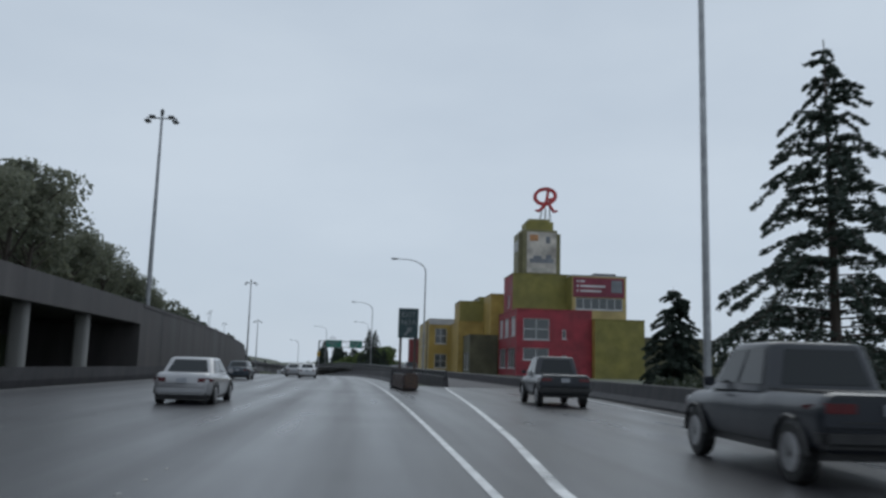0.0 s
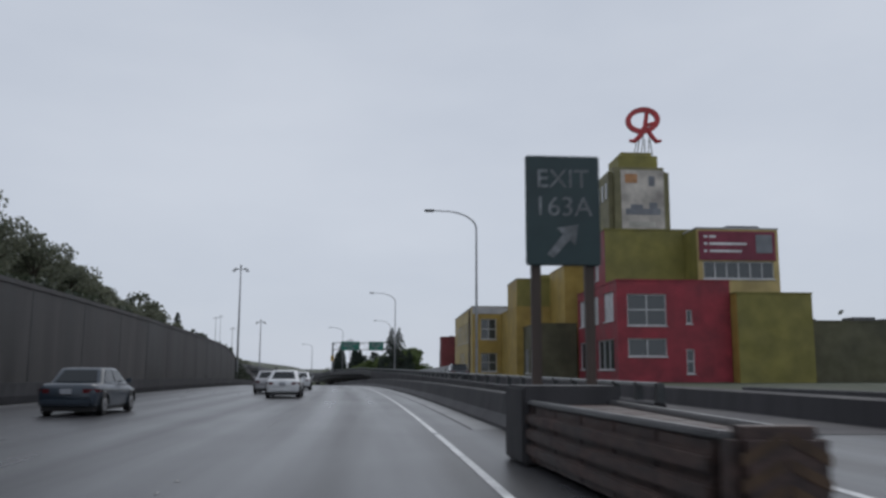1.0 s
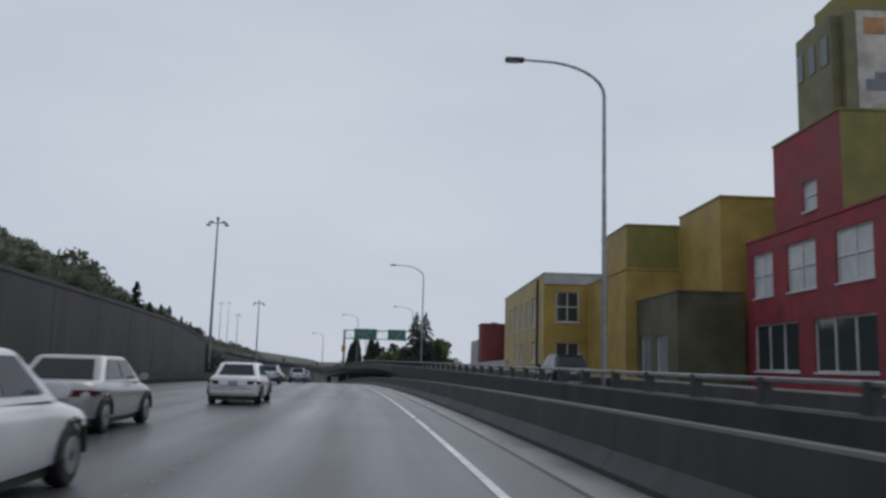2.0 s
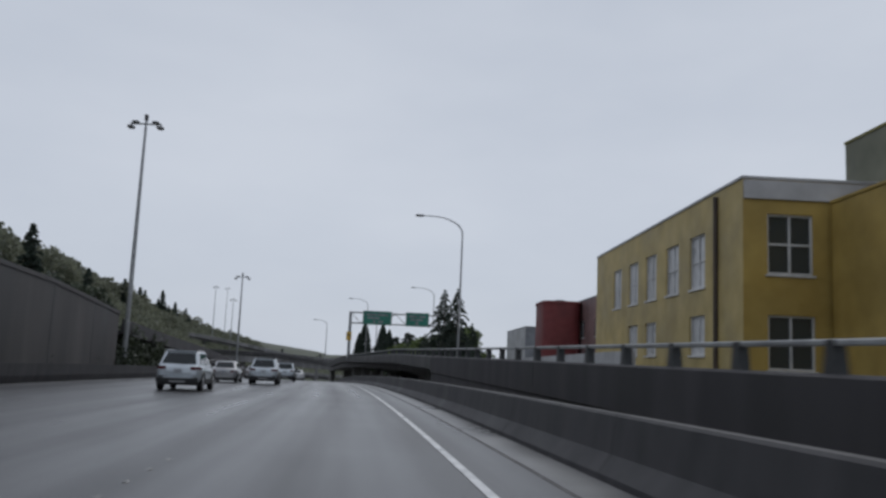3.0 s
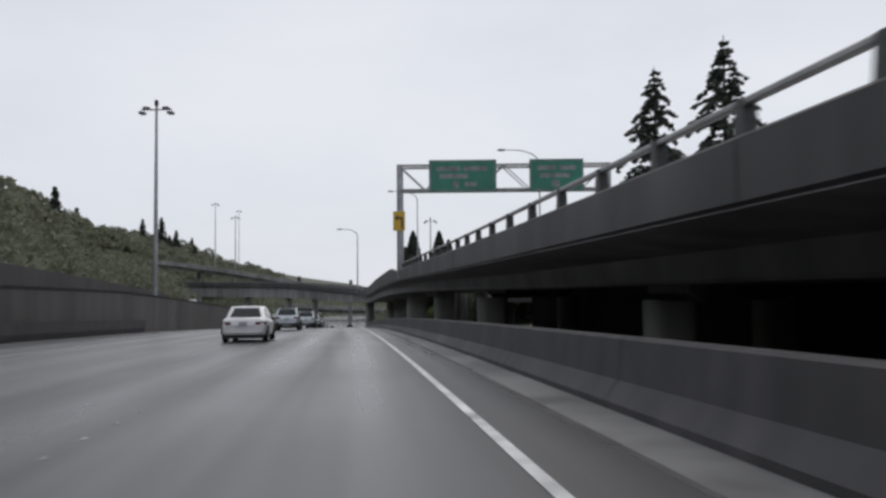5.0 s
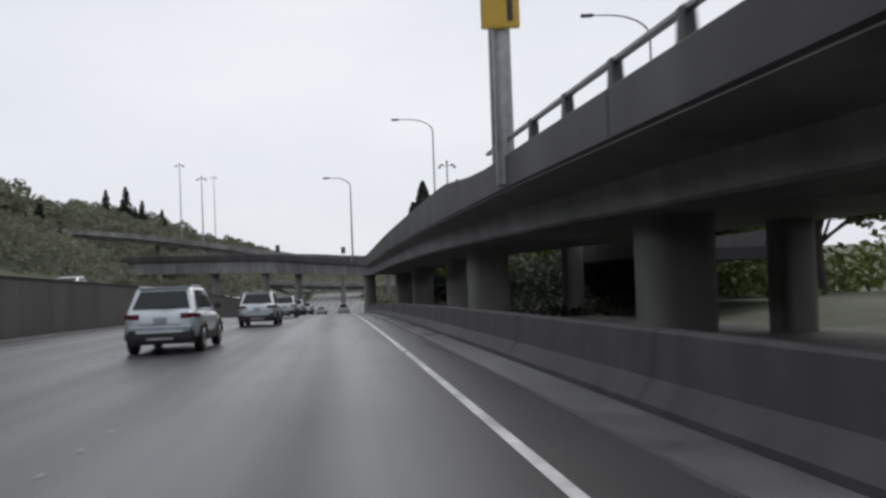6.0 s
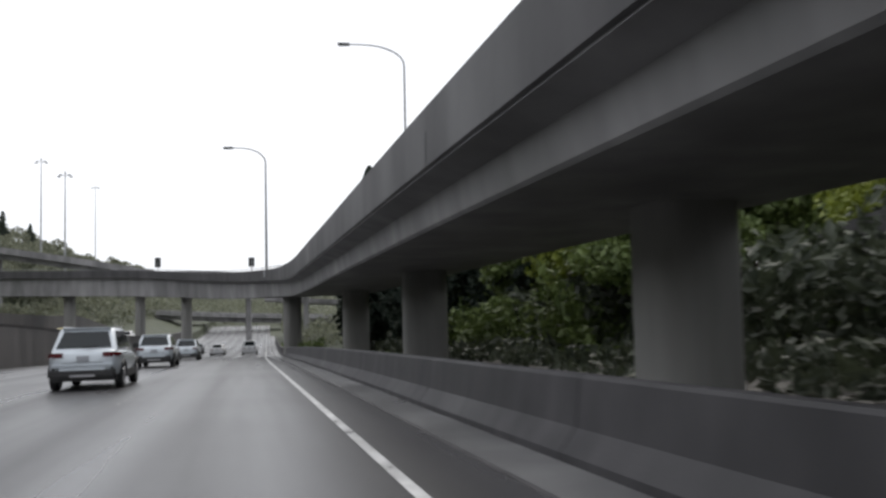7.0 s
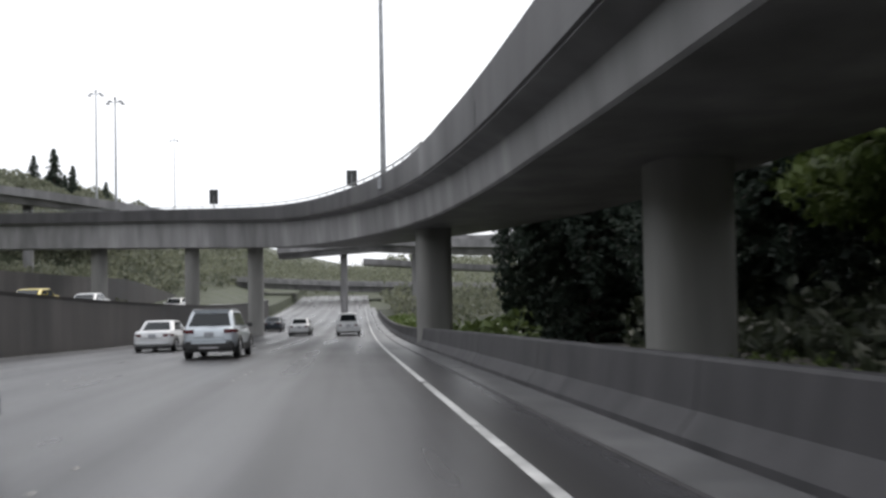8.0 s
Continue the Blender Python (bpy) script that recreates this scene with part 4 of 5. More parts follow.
def house(name, label, x0, x1, y0, y1, z0, z1, front, side, front_holes=(), side_holes=(), parapet=None, category="building", roof=ROOF):
    """A block of building: the front faces the oncoming traffic, the side the freeway. Holes: (hole, columns, rows, pane)."""
    t = base(name, label, category)
    facade("front_wall", t, (x0, y0, 0), (1, 0, 0), x1 - x0, z0, z1, [h[0] for h in front_holes], front)
    facade("side_wall", t, (x0, y1, 0), (0, -1, 0), y1 - y0, z0, z1, [h[0] for h in side_holes], side)
    facade("back_wall", t, (x1, y1, 0), (-1, 0, 0), x1 - x0, z0, z1, [], front)
    facade("end_wall", t, (x1, y0, 0), (0, 1, 0), y1 - y0, z0, z1, [], side)
    part("roof", block(x0 + 0.02, x1 - 0.02, y0 + 0.02, y1 - 0.02, z1 - 0.35, z1 - 0.12), roof, t)
    cap = parapet or front
    for a, b, c, d in ((x0 - 0.06, x1 + 0.06, y0 - 0.06, y0 + 0.3), (x0 - 0.06, x1 + 0.06, y1 - 0.3, y1 + 0.06), (x0 - 0.06, x0 + 0.3, y0 + 0.3, y1 - 0.3), (x1 - 0.3, x1 + 0.06, y0 + 0.3, y1 - 0.3)):
        part("coping", block(a, b, c, d, z1 - 0.001, z1 + 0.14, 0.02), cap, t)
    for hole, cols, rows, pane in front_holes:
        window(t, (x0, y0, 0), (1, 0, 0), hole, cols, rows, pane)
    for hole, cols, rows, pane in side_holes:
        window(t, (x0, y1, 0), (0, -1, 0), hole, cols, rows, pane)
    return t


def rounded_block(name, label, x0, x1, y0, y1, z0, z1, material):
    """A plain rendered block with rounded upright corners, a flat roof and a projecting coping."""
    t = base(name, label, "building")
    r = 1.1

    def ring(grow, z):
        out = []
        for cx, cy, a0 in ((x1 - r, y0 + r, -90), (x1 - r, y1 - r, 0), (x0 + r, y1 - r, 90), (x0 + r, y0 + r, 180)):
            out += [(cx + (r + grow) * math.cos(radians(a0 + 15 * k)), cy + (r + grow) * math.sin(radians(a0 + 15 * k)), z) for k in range(7)]
        return out

    def shell(name, levels, mat):
        rings = [ring(g, z) for g, z in levels]
        n = len(rings[0])
        faces = [(i * n + j, i * n + (j + 1) % n, i * n + n + (j + 1) % n, i * n + n + j) for i in range(len(rings) - 1) for j in range(n)]
        faces += [tuple(reversed(range(n))), tuple(range((len(rings) - 1) * n, len(rings) * n))]
        return mesh(name, [v for q in rings for v in q], faces, mat, t, smooth=True)
    shell("wall", ((0, z0), (0, z1 - 0.3)), material)
    shell("coping", ((0.1, z1 - 0.296), (0.1, z1 - 0.02), (0.06, z1), (-0.3, z1)), material)
    part("vent", block(x0 + 1.6, x0 + 2.6, y0 + 2.0, y0 + 3.0, z1 + 0.002, z1 + 0.25, 0.05), GREY_PANEL, t)
    return t


house("red_building", "bright red stucco works building with white-framed windows", 18.95, 29.0, 106.5, 121.6, -1.5, 8.9, RED, RED,
      [((0.9, 4.35, 5.0, 7.75), 2, 2, PANE), ((0.9, 4.3, 2.35, 3.9), 2, 1, PANE), ((6.1, 6.6, 5.2, 6.4), 1, 1, PANE), ((6.0, 6.7, 0.9, 3.0), 1, 2, PANE)],
      [((0.9, 3.6, 5.5, 8.1), 2, 2, PALE_PANEL), ((5.4, 8.6, 5.5, 8.1), 2, 2, PALE_PANEL), ((10.6, 13.9, 5.5, 8.1), 2, 2, PALE_PANEL), ((0.9, 6.5, 1.2, 3.9), 3, 1, PANE), ((8.2, 13.9, 1.2, 3.9), 3, 1, PANE)])
house("upper_block", "olive stucco upper storey with a red flank above the works", 18.98, 28.6, 110.2, 117.6, 8.95, 14.0, OLIVE, RED, [], [((3.4, 4.9, 9.6, 11.2), 1, 2, PALE_PANEL)])


def tower():
    t = base("brewery_tower", "cream and olive stepped tower with a faded mural", "tower")
    x0, x1, y0, y1 = 20.2, 26.2, 112.5, 117.4
    bm = block(x0, x1, y0, y1, 14.1, 20.7)
    bmesh.ops.bevel(bm, geom=[e for e in bm.edges if abs(e.verts[0].co.z - e.verts[1].co.z) > 1 or (e.verts[0].co.z > 20 and e.verts[1].co.z > 20)], offset=0.5, segments=2, affect="EDGES")
    shaft = part("shaft", bm, TOWER_OLIVE, t)
    bm = block(21.3, 25.2, 113.2, 116.8, 20.6, 22.35)
    bmesh.ops.bevel(bm, geom=[e for e in bm.edges if e.verts[0].co.z > 22 and e.verts[1].co.z > 22], offset=0.45, segments=3, affect="EDGES")
    part("crown", bm, OLIVE, t)
    panel = part("mural_panel", block(21.3, 25.5, y0 - 0.06, y0 + 0.02, 14.5, 20.3, 0.02), MURAL, shaft, "cream mural panel, weathered")
    for a, b, c, d, mat in ((21.7, 22.9, 19.0, 19.9, RUST_ORANGE), (24.0, 24.6, 18.7, 19.7, GREY_PANEL), (21.7, 25.1, 15.9, 16.5, GREY_PANEL), (22.2, 23.4, 16.5, 16.9, GREY_PANEL), (24.0, 24.8, 16.5, 17.1, GREY_PANEL), (22.0, 24.6, 14.7, 15.2, CREAM)):
        part("mural_patch", block(a, b, y0 - 0.09, y0 - 0.062, c, d, 0.01), mat, panel)
    part("shoulder", block(x0 - 0.15, x1 + 0.15, y0 - 0.15, y1 + 0.15, 13.95, 14.25, 0.05), OLIVE, t)
    for k in (0, 1, 2):
        part("side_window", block(x0 - 0.05, x0 + 0.04, 113.3 + 1.4 * k, 114.0 + 1.4 * k, 17.6, 19.2), PANE, shaft)


def rooftop_sign():
    """A round red emblem on struts: a ring with two splayed feet."""
    t = base("rooftop_emblem", "red ring emblem on splayed struts above the tower", "rooftop sign", Matrix.Translation((24.35, 114.2, 22.55)) @ Matrix.Diagonal((1.1, 1.0, 1.1, 1)))
    ring = [(1.35 * math.cos(a) - 0.15, 0, 2.95 + 1.0 * math.sin(a) + 0.12 * math.cos(a)) for a in (k * math.pi / 16 for k in range(33))]
    bm = bmesh.new()
    verts, faces = [], []
    for i, p in enumerate(ring):
        c = Vector((-0.15, 0, 2.95))
        out = (Vector(p) - c).normalized() * 0.23
        verts += [Vector(p) + out + Vector((0, -0.15, 0)), Vector(p) - out + Vector((0, -0.15, 0)), Vector(p) - out + Vector((0, 0.15, 0)), Vector(p) + out + Vector((0, 0.15, 0))]
    for i in range(len(ring) - 1):
        faces += [(i * 4 + j, i * 4 + (j + 1) % 4, i * 4 + 4 + (j + 1) % 4, i * 4 + 4 + j) for j in range(4)]
    bm.free()
    mesh("ring", verts, faces, NEON, t)
    pipe("strut", [(0.25, 0, 3.75), (0.05, 0, 2.4), (-0.45, 0, 1.45), (-1.0, 0, 1.0), (-1.45, 0, 1.05)], [0.2, 0.22, 0.24, 0.2, 0.14], NEON, t)
    pipe("strut", [(0.25, 0, 2.3), (0.55, 0, 1.6), (1.05, 0, 1.0), (1.5, 0, 1.1)], [0.18, 0.23, 0.22, 0.14], NEON, t)
    pipe("bar", [(-0.1, 0, 2.45), (1.0, 0, 2.75)], [0.16, 0.18], NEON, t)
    for x in (-0.7, 0.0, 0.7):
        pipe("support", [(x, 0.2, -0.25), (x * 0.7, 0.1, 1.2)], [0.06, 0.06], STEEL, t, sides=6)
        pipe("back_stay", [(x, 1.6, -0.25), (x * 0.7, 0.2, 2.0)], [0.045, 0.045], STEEL, t, sides=6)


tower()
rooftop_sign()
annex = house("billboard_annex", "pale rooftop annex with a maroon painted signboard over windows", 26.4, 33.8, 106.9, 112.9, 7.72, 13.65, PALE_OCHRE, OLIVE,
              [((0.5, 6.9, 9.2, 10.75), 6, 1, PANE)], [], PALE)
board = part("signboard", block(26.55, 33.5, 106.80, 106.898, 10.85, 13.45, 0.01), MAROON, annex, "maroon signboard with pale lettering bars")
bars(board, 106.80, [(27.0, 27.35, 12.85, 13.05), (27.5, 28.1, 12.85, 13.05), (27.0, 27.3, 12.2, 12.42), (27.5, 30.9, 12.2, 12.42), (27.0, 27.25, 11.55, 11.76), (27.5, 30.4, 11.55, 11.76)], SIGN_WHITE)
part("wall_panel", block(31.7, 33.2, 106.76, 106.797, 11.5, 13.15, 0.01), GREY_PANEL, annex)
part("rooftop_unit", block(29.8, 32.9, 108.5, 111.0, 13.5, 14.25, 0.08), ROOF, annex)
house("olive_building", "plain olive stucco block beside the red works", 29.05, 35.7, 105.2, 113.0, -1.5, 7.75, OLIVE, YELLOW)
house("low_shed", "long low dark olive shed behind the exit lane", 35.8, 46.0, 107.5, 118.0, -1.5, 5.5, DARK_OLIVE, DARK_OLIVE)
for k, (a, b, h) in enumerate(((36.5, 38.0, 0.35), (41.5, 43.6, 0.55), (44.2, 45.2, 0.4))):
    part("rooftop_unit", block(a, b, 109.0, 111.0, 5.3, 5.5 + h, 0.05), ROOF, bpy.data.objects["low_shed"])
house("yellow_block", "ochre stucco block between works and hall", 17.9, 25.0, 123.0, 131.0, -1.5, 12.2, YELLOW, YELLOW)
house("olive_penthouse", "dark olive cubic storey above the ochre wing", 14.0, 17.85, 131.2, 139.0, 8.3, 11.6, OLIVE, YELLOW)
house("ochre_wing", "ochre stucco wing stepping towards the hall", 13.9, 17.88, 131.1, 144.2, -1.5, 8.3, YELLOW, YELLOW)
house("grey_shed", "drab olive rendered shed against the red works", 14.7, 18.9, 122.0, 131.0, -1.5, 5.9, DARK_OLIVE, DARK_OLIVE, [], [((1.0, 3.4, 0.8, 3.4), 1, 1, GREY_PANEL), ((4.6, 7.0, 0.8, 3.4), 1, 1, GREY_PANEL)])
# The hall's freeway side has its brightness put into a paler ochre.
hall = house("yellow_hall", "large ochre stucco hall with a pale parapet and tall side windows", 10.1, 17.8, 144.6, 174.4, -2.5, 9.35, YELLOW, PALE_OCHRE,
             [((1.1, 3.15, 5.1, 7.8), 2, 2, PANE), ((1.1, 3.2, 0.9, 3.3), 2, 2, PANE), ((5.0, 6.9, 5.1, 7.8), 2, 2, PANE)],
             [((u, u + 2.3, 4.9, 7.65), 2, 2, PALE_PANEL) for u in (5.7, 10.1, 14.25, 18.5, 22.65)] + [((u, u + 2.3, 1.5, 3.5), 2, 1, PALE_PANEL) for u in (10.1, 14.25, 22.65)], PALE)
part("parapet_band", block(10.12, 17.78, 144.50, 144.598, 8.45, 9.30, 0.01), PALE, hall)
pipe("downpipe", [(10.0, 147.7, -1.0), (10.0, 147.7, 9.1)], [0.12, 0.12], WOOD, hall)
house("tall_store", "grey-ochre windowless store rising behind the hall", 18.2, 26.0, 139.2, 151.0, -2.5, 13.0, OLIVE, GREYGREEN)
house("dark_red_warehouse", "faded red-brown warehouse with a pale parapet beyond the hall", 13.3, 22.0, 182.0, 200.8, -3.0, 7.5, FADED_RED, FADED_RED, [], [((3, 6, 3.6, 5.4), 2, 1, PANE), ((11, 14, 3.6, 5.4), 2, 1, PANE)], GREY_PANEL)
rounded_block("dark_red_tower", "dark red warehouse end with rounded corners", 9.1, 13.15, 195.5, 202.4, -3.0, 7.4, DARK_RED)
house("grey_warehouse", "pale grey warehouse far along the ramp", 12.5, 24.0, 236.0, 262.0, -4.0, 6.2, GREY_PANEL, PALE)


# ---- vegetation ----
rng = np.random.default_rng(7)


def leaf_faces(centres, size, flat=0.0):
    """Small bent leaf sprays at the centres, turned at random."""
    n = len(centres)
    a = rng.normal(size=(n, 3))
    a[:, 2] *= 1 - flat
    a /= np.linalg.norm(a, axis=1)[:, None]
    b = np.cross(a, rng.normal(size=(n, 3)))
    b /= np.linalg.norm(b, axis=1)[:, None]
    c = np.cross(a, b)
    s = (size * rng.uniform(0.6, 1.3, n))[:, None]
    verts = np.stack([centres - a * s, centres - b * s * 0.55 + c * s * 0.2, centres + a * s, centres + b * s * 0.55 + c * s * 0.2], 1).reshape(-1, 3)
    i = np.arange(n)[:, None] * 4
    faces = np.concatenate([i + [0, 1, 2], i + [0, 2, 3]])
    return verts, faces


def leaves(name, centres, size, material, parent=None, label="", flat=0.0):
    verts, faces = leaf_faces(np.asarray(centres), size, flat)
    me = bpy.data.meshes.new(name)
    me.from_pydata(verts.tolist(), [], faces.tolist())
    me.materials.append(material)
    ob = new(name, me)
    if parent:
        ob.parent = parent
    return tagged(ob, label) if label else ob


def broadleaf(label, height, spread, material, count=2600, size=0.2, group=""):
    t = base("tree", label, "tree", group=group)
    pts = [(0, 0, -0.5), (0.1, 0.05, height * 0.25), (-0.05, 0.1, height * 0.55), (0.05, 0, height * 0.85)]
    pipe("trunk", pts, [height * 0.026, height * 0.02, height * 0.013, 0.03], BARK, t)
    clumps = []
    for k in range(11):
        a, z = k * 2.4 + rng.uniform(-0.3, 0.3), height * rng.uniform(0.3, 0.7)
        r = spread * rng.uniform(0.5, 0.95)
        tip = Vector((r * math.cos(a), r * math.sin(a), z + height * rng.uniform(0.1, 0.25)))
        pipe("limb", [(0, 0, z * 0.8), tip * 0.5 + Vector((0, 0, z * 0.42)), tip], [height * 0.011, height * 0.007, 0.02], BARK, t, sides=5)
        clumps.append((tip, spread * rng.uniform(0.32, 0.5)))
    for k in range(9):
        clumps.append((Vector((rng.uniform(-0.4, 0.4) * spread, rng.uniform(-0.4, 0.4) * spread, height * rng.uniform(0.55, 0.95))), spread * rng.uniform(0.25, 0.42)))
    cs = []
    for c, r in clumps:
        n = count // len(clumps)
        d = rng.normal(size=(n, 3))
        d /= np.linalg.norm(d, axis=1)[:, None]
        cs.append(np.array(c) + d * (r * rng.uniform(0.25, 1.0, n) ** 0.5)[:, None] * [1, 1, 0.75])
    leaves("crown", np.concatenate(cs), size, material, t)
    return t


def conifer(label, height, radius, density=1.0, droop=0.25, low=0.06, group="", power=0.8, size=0.17):
    t = base("conifer_tree", label, "tree", group=group)
    pipe("trunk", [(0, 0, -0.5), (0.05, 0, height * 0.5), (0, 0.03, height)], [height * 0.017, height * 0.010, 0.02], BARK, t)
    cs = []
    z = height * low
    verts, faces = [], []
    while z < height * 0.985:
        f = 1 - z / height
        for k in range(4):
            a = rng.uniform(0, 2 * math.pi)
            r = radius * (f ** power) * rng.uniform(0.55, 1.1) + 0.12
            end = Vector((r * math.cos(a), r * math.sin(a), z - r * droop * rng.uniform(0.4, 1.2)))
            mid = Vector((r * 0.55 * math.cos(a), r * 0.55 * math.sin(a), z + 0.06 * r))
            v, g = tube([(0, 0, z), mid, end], [0.035 * f + 0.012, 0.02 * f + 0.008, 0.006], 4, False)
            o = len(verts)
            verts += v
            faces += [tuple(o + i for i in q) for q in g]
            n = max(5, int(24 * r * density))
            s = rng.uniform(0.12, 1.0, n) ** 0.8
            p = np.where(s[:, None] < 0.55, (np.array(mid) - [0, 0, z]) * (s / 0.55)[:, None] + [0, 0, z], np.array(mid) + (np.array(end) - np.array(mid)) * ((s - 0.55) / 0.45)[:, None])
            side = np.array([-math.sin(a), math.cos(a), 0])
            p = p + side * (rng.uniform(-1, 1, n) * 0.26 * r * (1.1 - s))[:, None] + np.stack([np.zeros(n), np.zeros(n), -rng.uniform(0, 0.16, n) * (0.4 + r * 0.25)], 1)
            cs.append(p)
        z += height * 0.021 + 0.05 * rng.uniform(0, 1)
    tagged(mesh("branchwork", verts, faces, BARK, t), kind="stuff")
    leaves("needles", np.concatenate(cs), size, LEAF_DARK, t, flat=0.6)
    return t


def cypress(label, height, radius, group=""):
    t = base("cypress_tree", label, "tree", group=group)
    pipe("trunk", [(0, 0, -0.5), (0, 0, height * 0.9)], [0.3, 0.05], BARK, t, sides=6)
    n = 9500
    z = rng.uniform(0.04, 1.0, n)
    r = radius * np.sin(np.clip(z, 0, 1) ** 0.75 * math.pi) ** 0.7 * rng.uniform(0.45, 1.05, n) + 0.05
    a = rng.uniform(0, 2 * math.pi, n)
    leaves("crown", np.stack([r * np.cos(a), r * np.sin(a), z * height], 1), 0.24, LEAF_DARK, t)
    return t


def plant(proto, spots, first=None):
    """Sets the prototype at the first spot and copies at the others: (place, turn, size)."""
    for k, (p, turn, s) in enumerate(spots):
        m = Matrix.Translation(p) @ Matrix.Rotation(turn, 4, "Z") @ Matrix.Diagonal((s, s, s, 1))
        if k == 0:
            proto.matrix_basis = m
        else:
            ob = copy_thing(proto, Matrix.Translation(p) @ Matrix.Rotation(turn, 4, "Z"))
            ob.scale = (s, s, s)


def spot(o, y, s=1.0, turn=None, drop=0.0):
    return (at(o, y, ground_h(o, y) - drop), rng.uniform(0, 6.28) if turn is None else turn, s)


plant(conifer("tall dark fir with drooping branches beside the exit lane", 15.5, 6.1, 2.2, 0.34, group="firs", size=0.125), [(Vector((18.0, 30.5, -0.6)), 0.4, 1.0)])
plant(conifer("tall thin dark fir standing above the ramp", 12.6, 5.4, 1.25, 0.36, group="firs", power=1.0), [(at(16.3, 226, 0.3), 0.3, 1.08), (at(17.1, 219.8, 0.3), 2.0, 1.04), (at(20, 224, 0), 4.0, 0.72), (at(14.6, 232, 0), 1.0, 0.62)])
plant(cypress("tall narrow dark cypress beyond the viaduct", 20.0, 2.3, "cypresses"), [(at(12.4, 345, -0.3), 0, 1.0), (at(11.0, 347.5, -0.3), 1, 0.86), (at(17.2, 341, -0.3), 2, 0.97), (at(19.2, 343, -0.3), 3, 0.9), (at(13.8, 352, -0.3), 4, 0.72)])
cedar = conifer("dense dark cedar behind the viaduct piers", 11.0, 3.9, 2.6, 0.3, 0.03, "cedars", 0.5, 0.2)
plant(cedar, [(at(10.6, 331, -0.2), 0.2, 1.0), (Vector((17.0, 45, -0.6)), 1.9, 0.6), (at(13.2, 337, -0.2), 2.2, 0.95), (at(14.5, 321, 0), 3.0, 1.05), (at(17, 326, 0), 1.1, 1.2), (at(21, 331, 0), 4.1, 1.2), (at(25, 340, 0), 1.7, 1.3), (at(24, 352, 0), 2.7, 1.3), (at(17.8, 304, 0), 0.4, 1.15), (at(21.5, 310, 0), 3.7, 1.3), (at(13.5, 309, 0), 2.6, 0.8)])
lime = broadleaf("lime-green spring tree behind the viaduct", 8.5, 3.2, LEAF_LIME, 2600, 0.2, "roadside trees")
plant(lime, [spot(24.5, 272, 1.0), spot(25.5, 287, 1.1), spot(24, 281, 0.9), spot(16.5, 299, 0.85), spot(15.2, 292, 0.7)])
green = broadleaf("leafy green tree behind the viaduct piers", 9.5, 3.8, LEAF_GREEN, 5400, 0.25, "roadside trees")
plant(green, [spot(24.8, 298, 1.05), spot(14.5, 314, 0.95), spot(26, 305, 1.1), spot(27, 312, 1.2), spot(27, 276, 1.15), spot(15.5, 318, 0.9), spot(26, 300, 1.3), spot(25, 318, 1.3), spot(29, 284, 1.3), spot(22.5, 279, 0.95), spot(23, 272, 1.0), spot(26, 268, 1.1), spot(30, 296, 1.35), spot(28, 268, 1.2), spot(22.5, 304, 0.8), spot(17, 303, 1.0), spot(15, 289, 0.75), spot(19, 294, 1.0)])
grey = broadleaf("grey-green tree on the bank above the wall", 8.0, 3.3, LEAF_WOOD, 3000, 0.2, "bank trees")
plant(grey, [spot(-25.5, 36, 1.1), spot(-25, 45, 1.1), spot(-25, 54, 1.15), spot(-25.5, 62, 1.3), spot(-29, 50, 1.0), spot(-27, 71, 1.2), spot(-29, 78, 1.1), spot(-28, 86, 1.0), spot(-29, 94, 1.05), spot(-29, 102, 0.95),
             spot(-27, 108, 0.85), spot(-27, 118, 0.75), spot(-28, 130, 0.6), spot(-27, 142, 0.5), spot(-26, 152, 0.5), spot(-24, 160, 0.45)])
pine = conifer("small dark fir on the hillside", 7.0, 1.9, 1.0, 0.25, 0.08, "hillside firs", 0.8, 0.2)
plant(pine, [spot(-26, 178, 1.0), spot(-31, 214, 1.0), spot(-37, 262, 1.0), spot(-38, 286, 0.65), spot(-42, 300, 1.25), spot(-45, 318, 1.1), spot(-40, 330, 1.0), spot(-50, 352, 1.4), spot(-47, 342, 1.2), spot(-60, 380, 1.3),
             spot(-80, 511, 2.05), spot(-72, 502, 1.6), spot(-71, 526, 1.3), spot(-76, 508, 1.15), spot(-84, 520, 1.35), spot(-67, 514, 1.0), spot(-93, 530, 1.7), spot(-62, 524, 0.8)])


def hillside_wood():
    """The wooded slope along the freeway, as one crowd of crowns."""
    cs = []
    for _ in range(1150):
        y = rng.uniform(-60, 560)
        o = -rng.uniform(24, 105) if rng.random() < 0.75 else -rng.uniform(30, 60)
        if y > 170 and o > -36:
            o -= 12
        if (y < 166 and o > -27) or 334 < y < 414:
            continue
        h, r = rng.uniform(4.0, 7.5), rng.uniform(1.8, 3.4)
        c = np.array(at(o, y, ground_h(o, y)))
        n = int(72 * r)
        d = rng.normal(size=(n, 3))
        d /= np.linalg.norm(d, axis=1)[:, None]
        d[:, 2] = np.abs(d[:, 2]) * 1.2 - 0.45
        cs.append(c + [0, 0, h * 0.62] + d * np.array([r, r, h * 0.42]) * rng.uniform(0.6, 1.0, n)[:, None])
    tagged(leaves("hillside_wood", np.concatenate(cs), 0.42, LEAF_WOOD), "green woods on the hillside, haze put into their colour", "wood", kind="stuff")


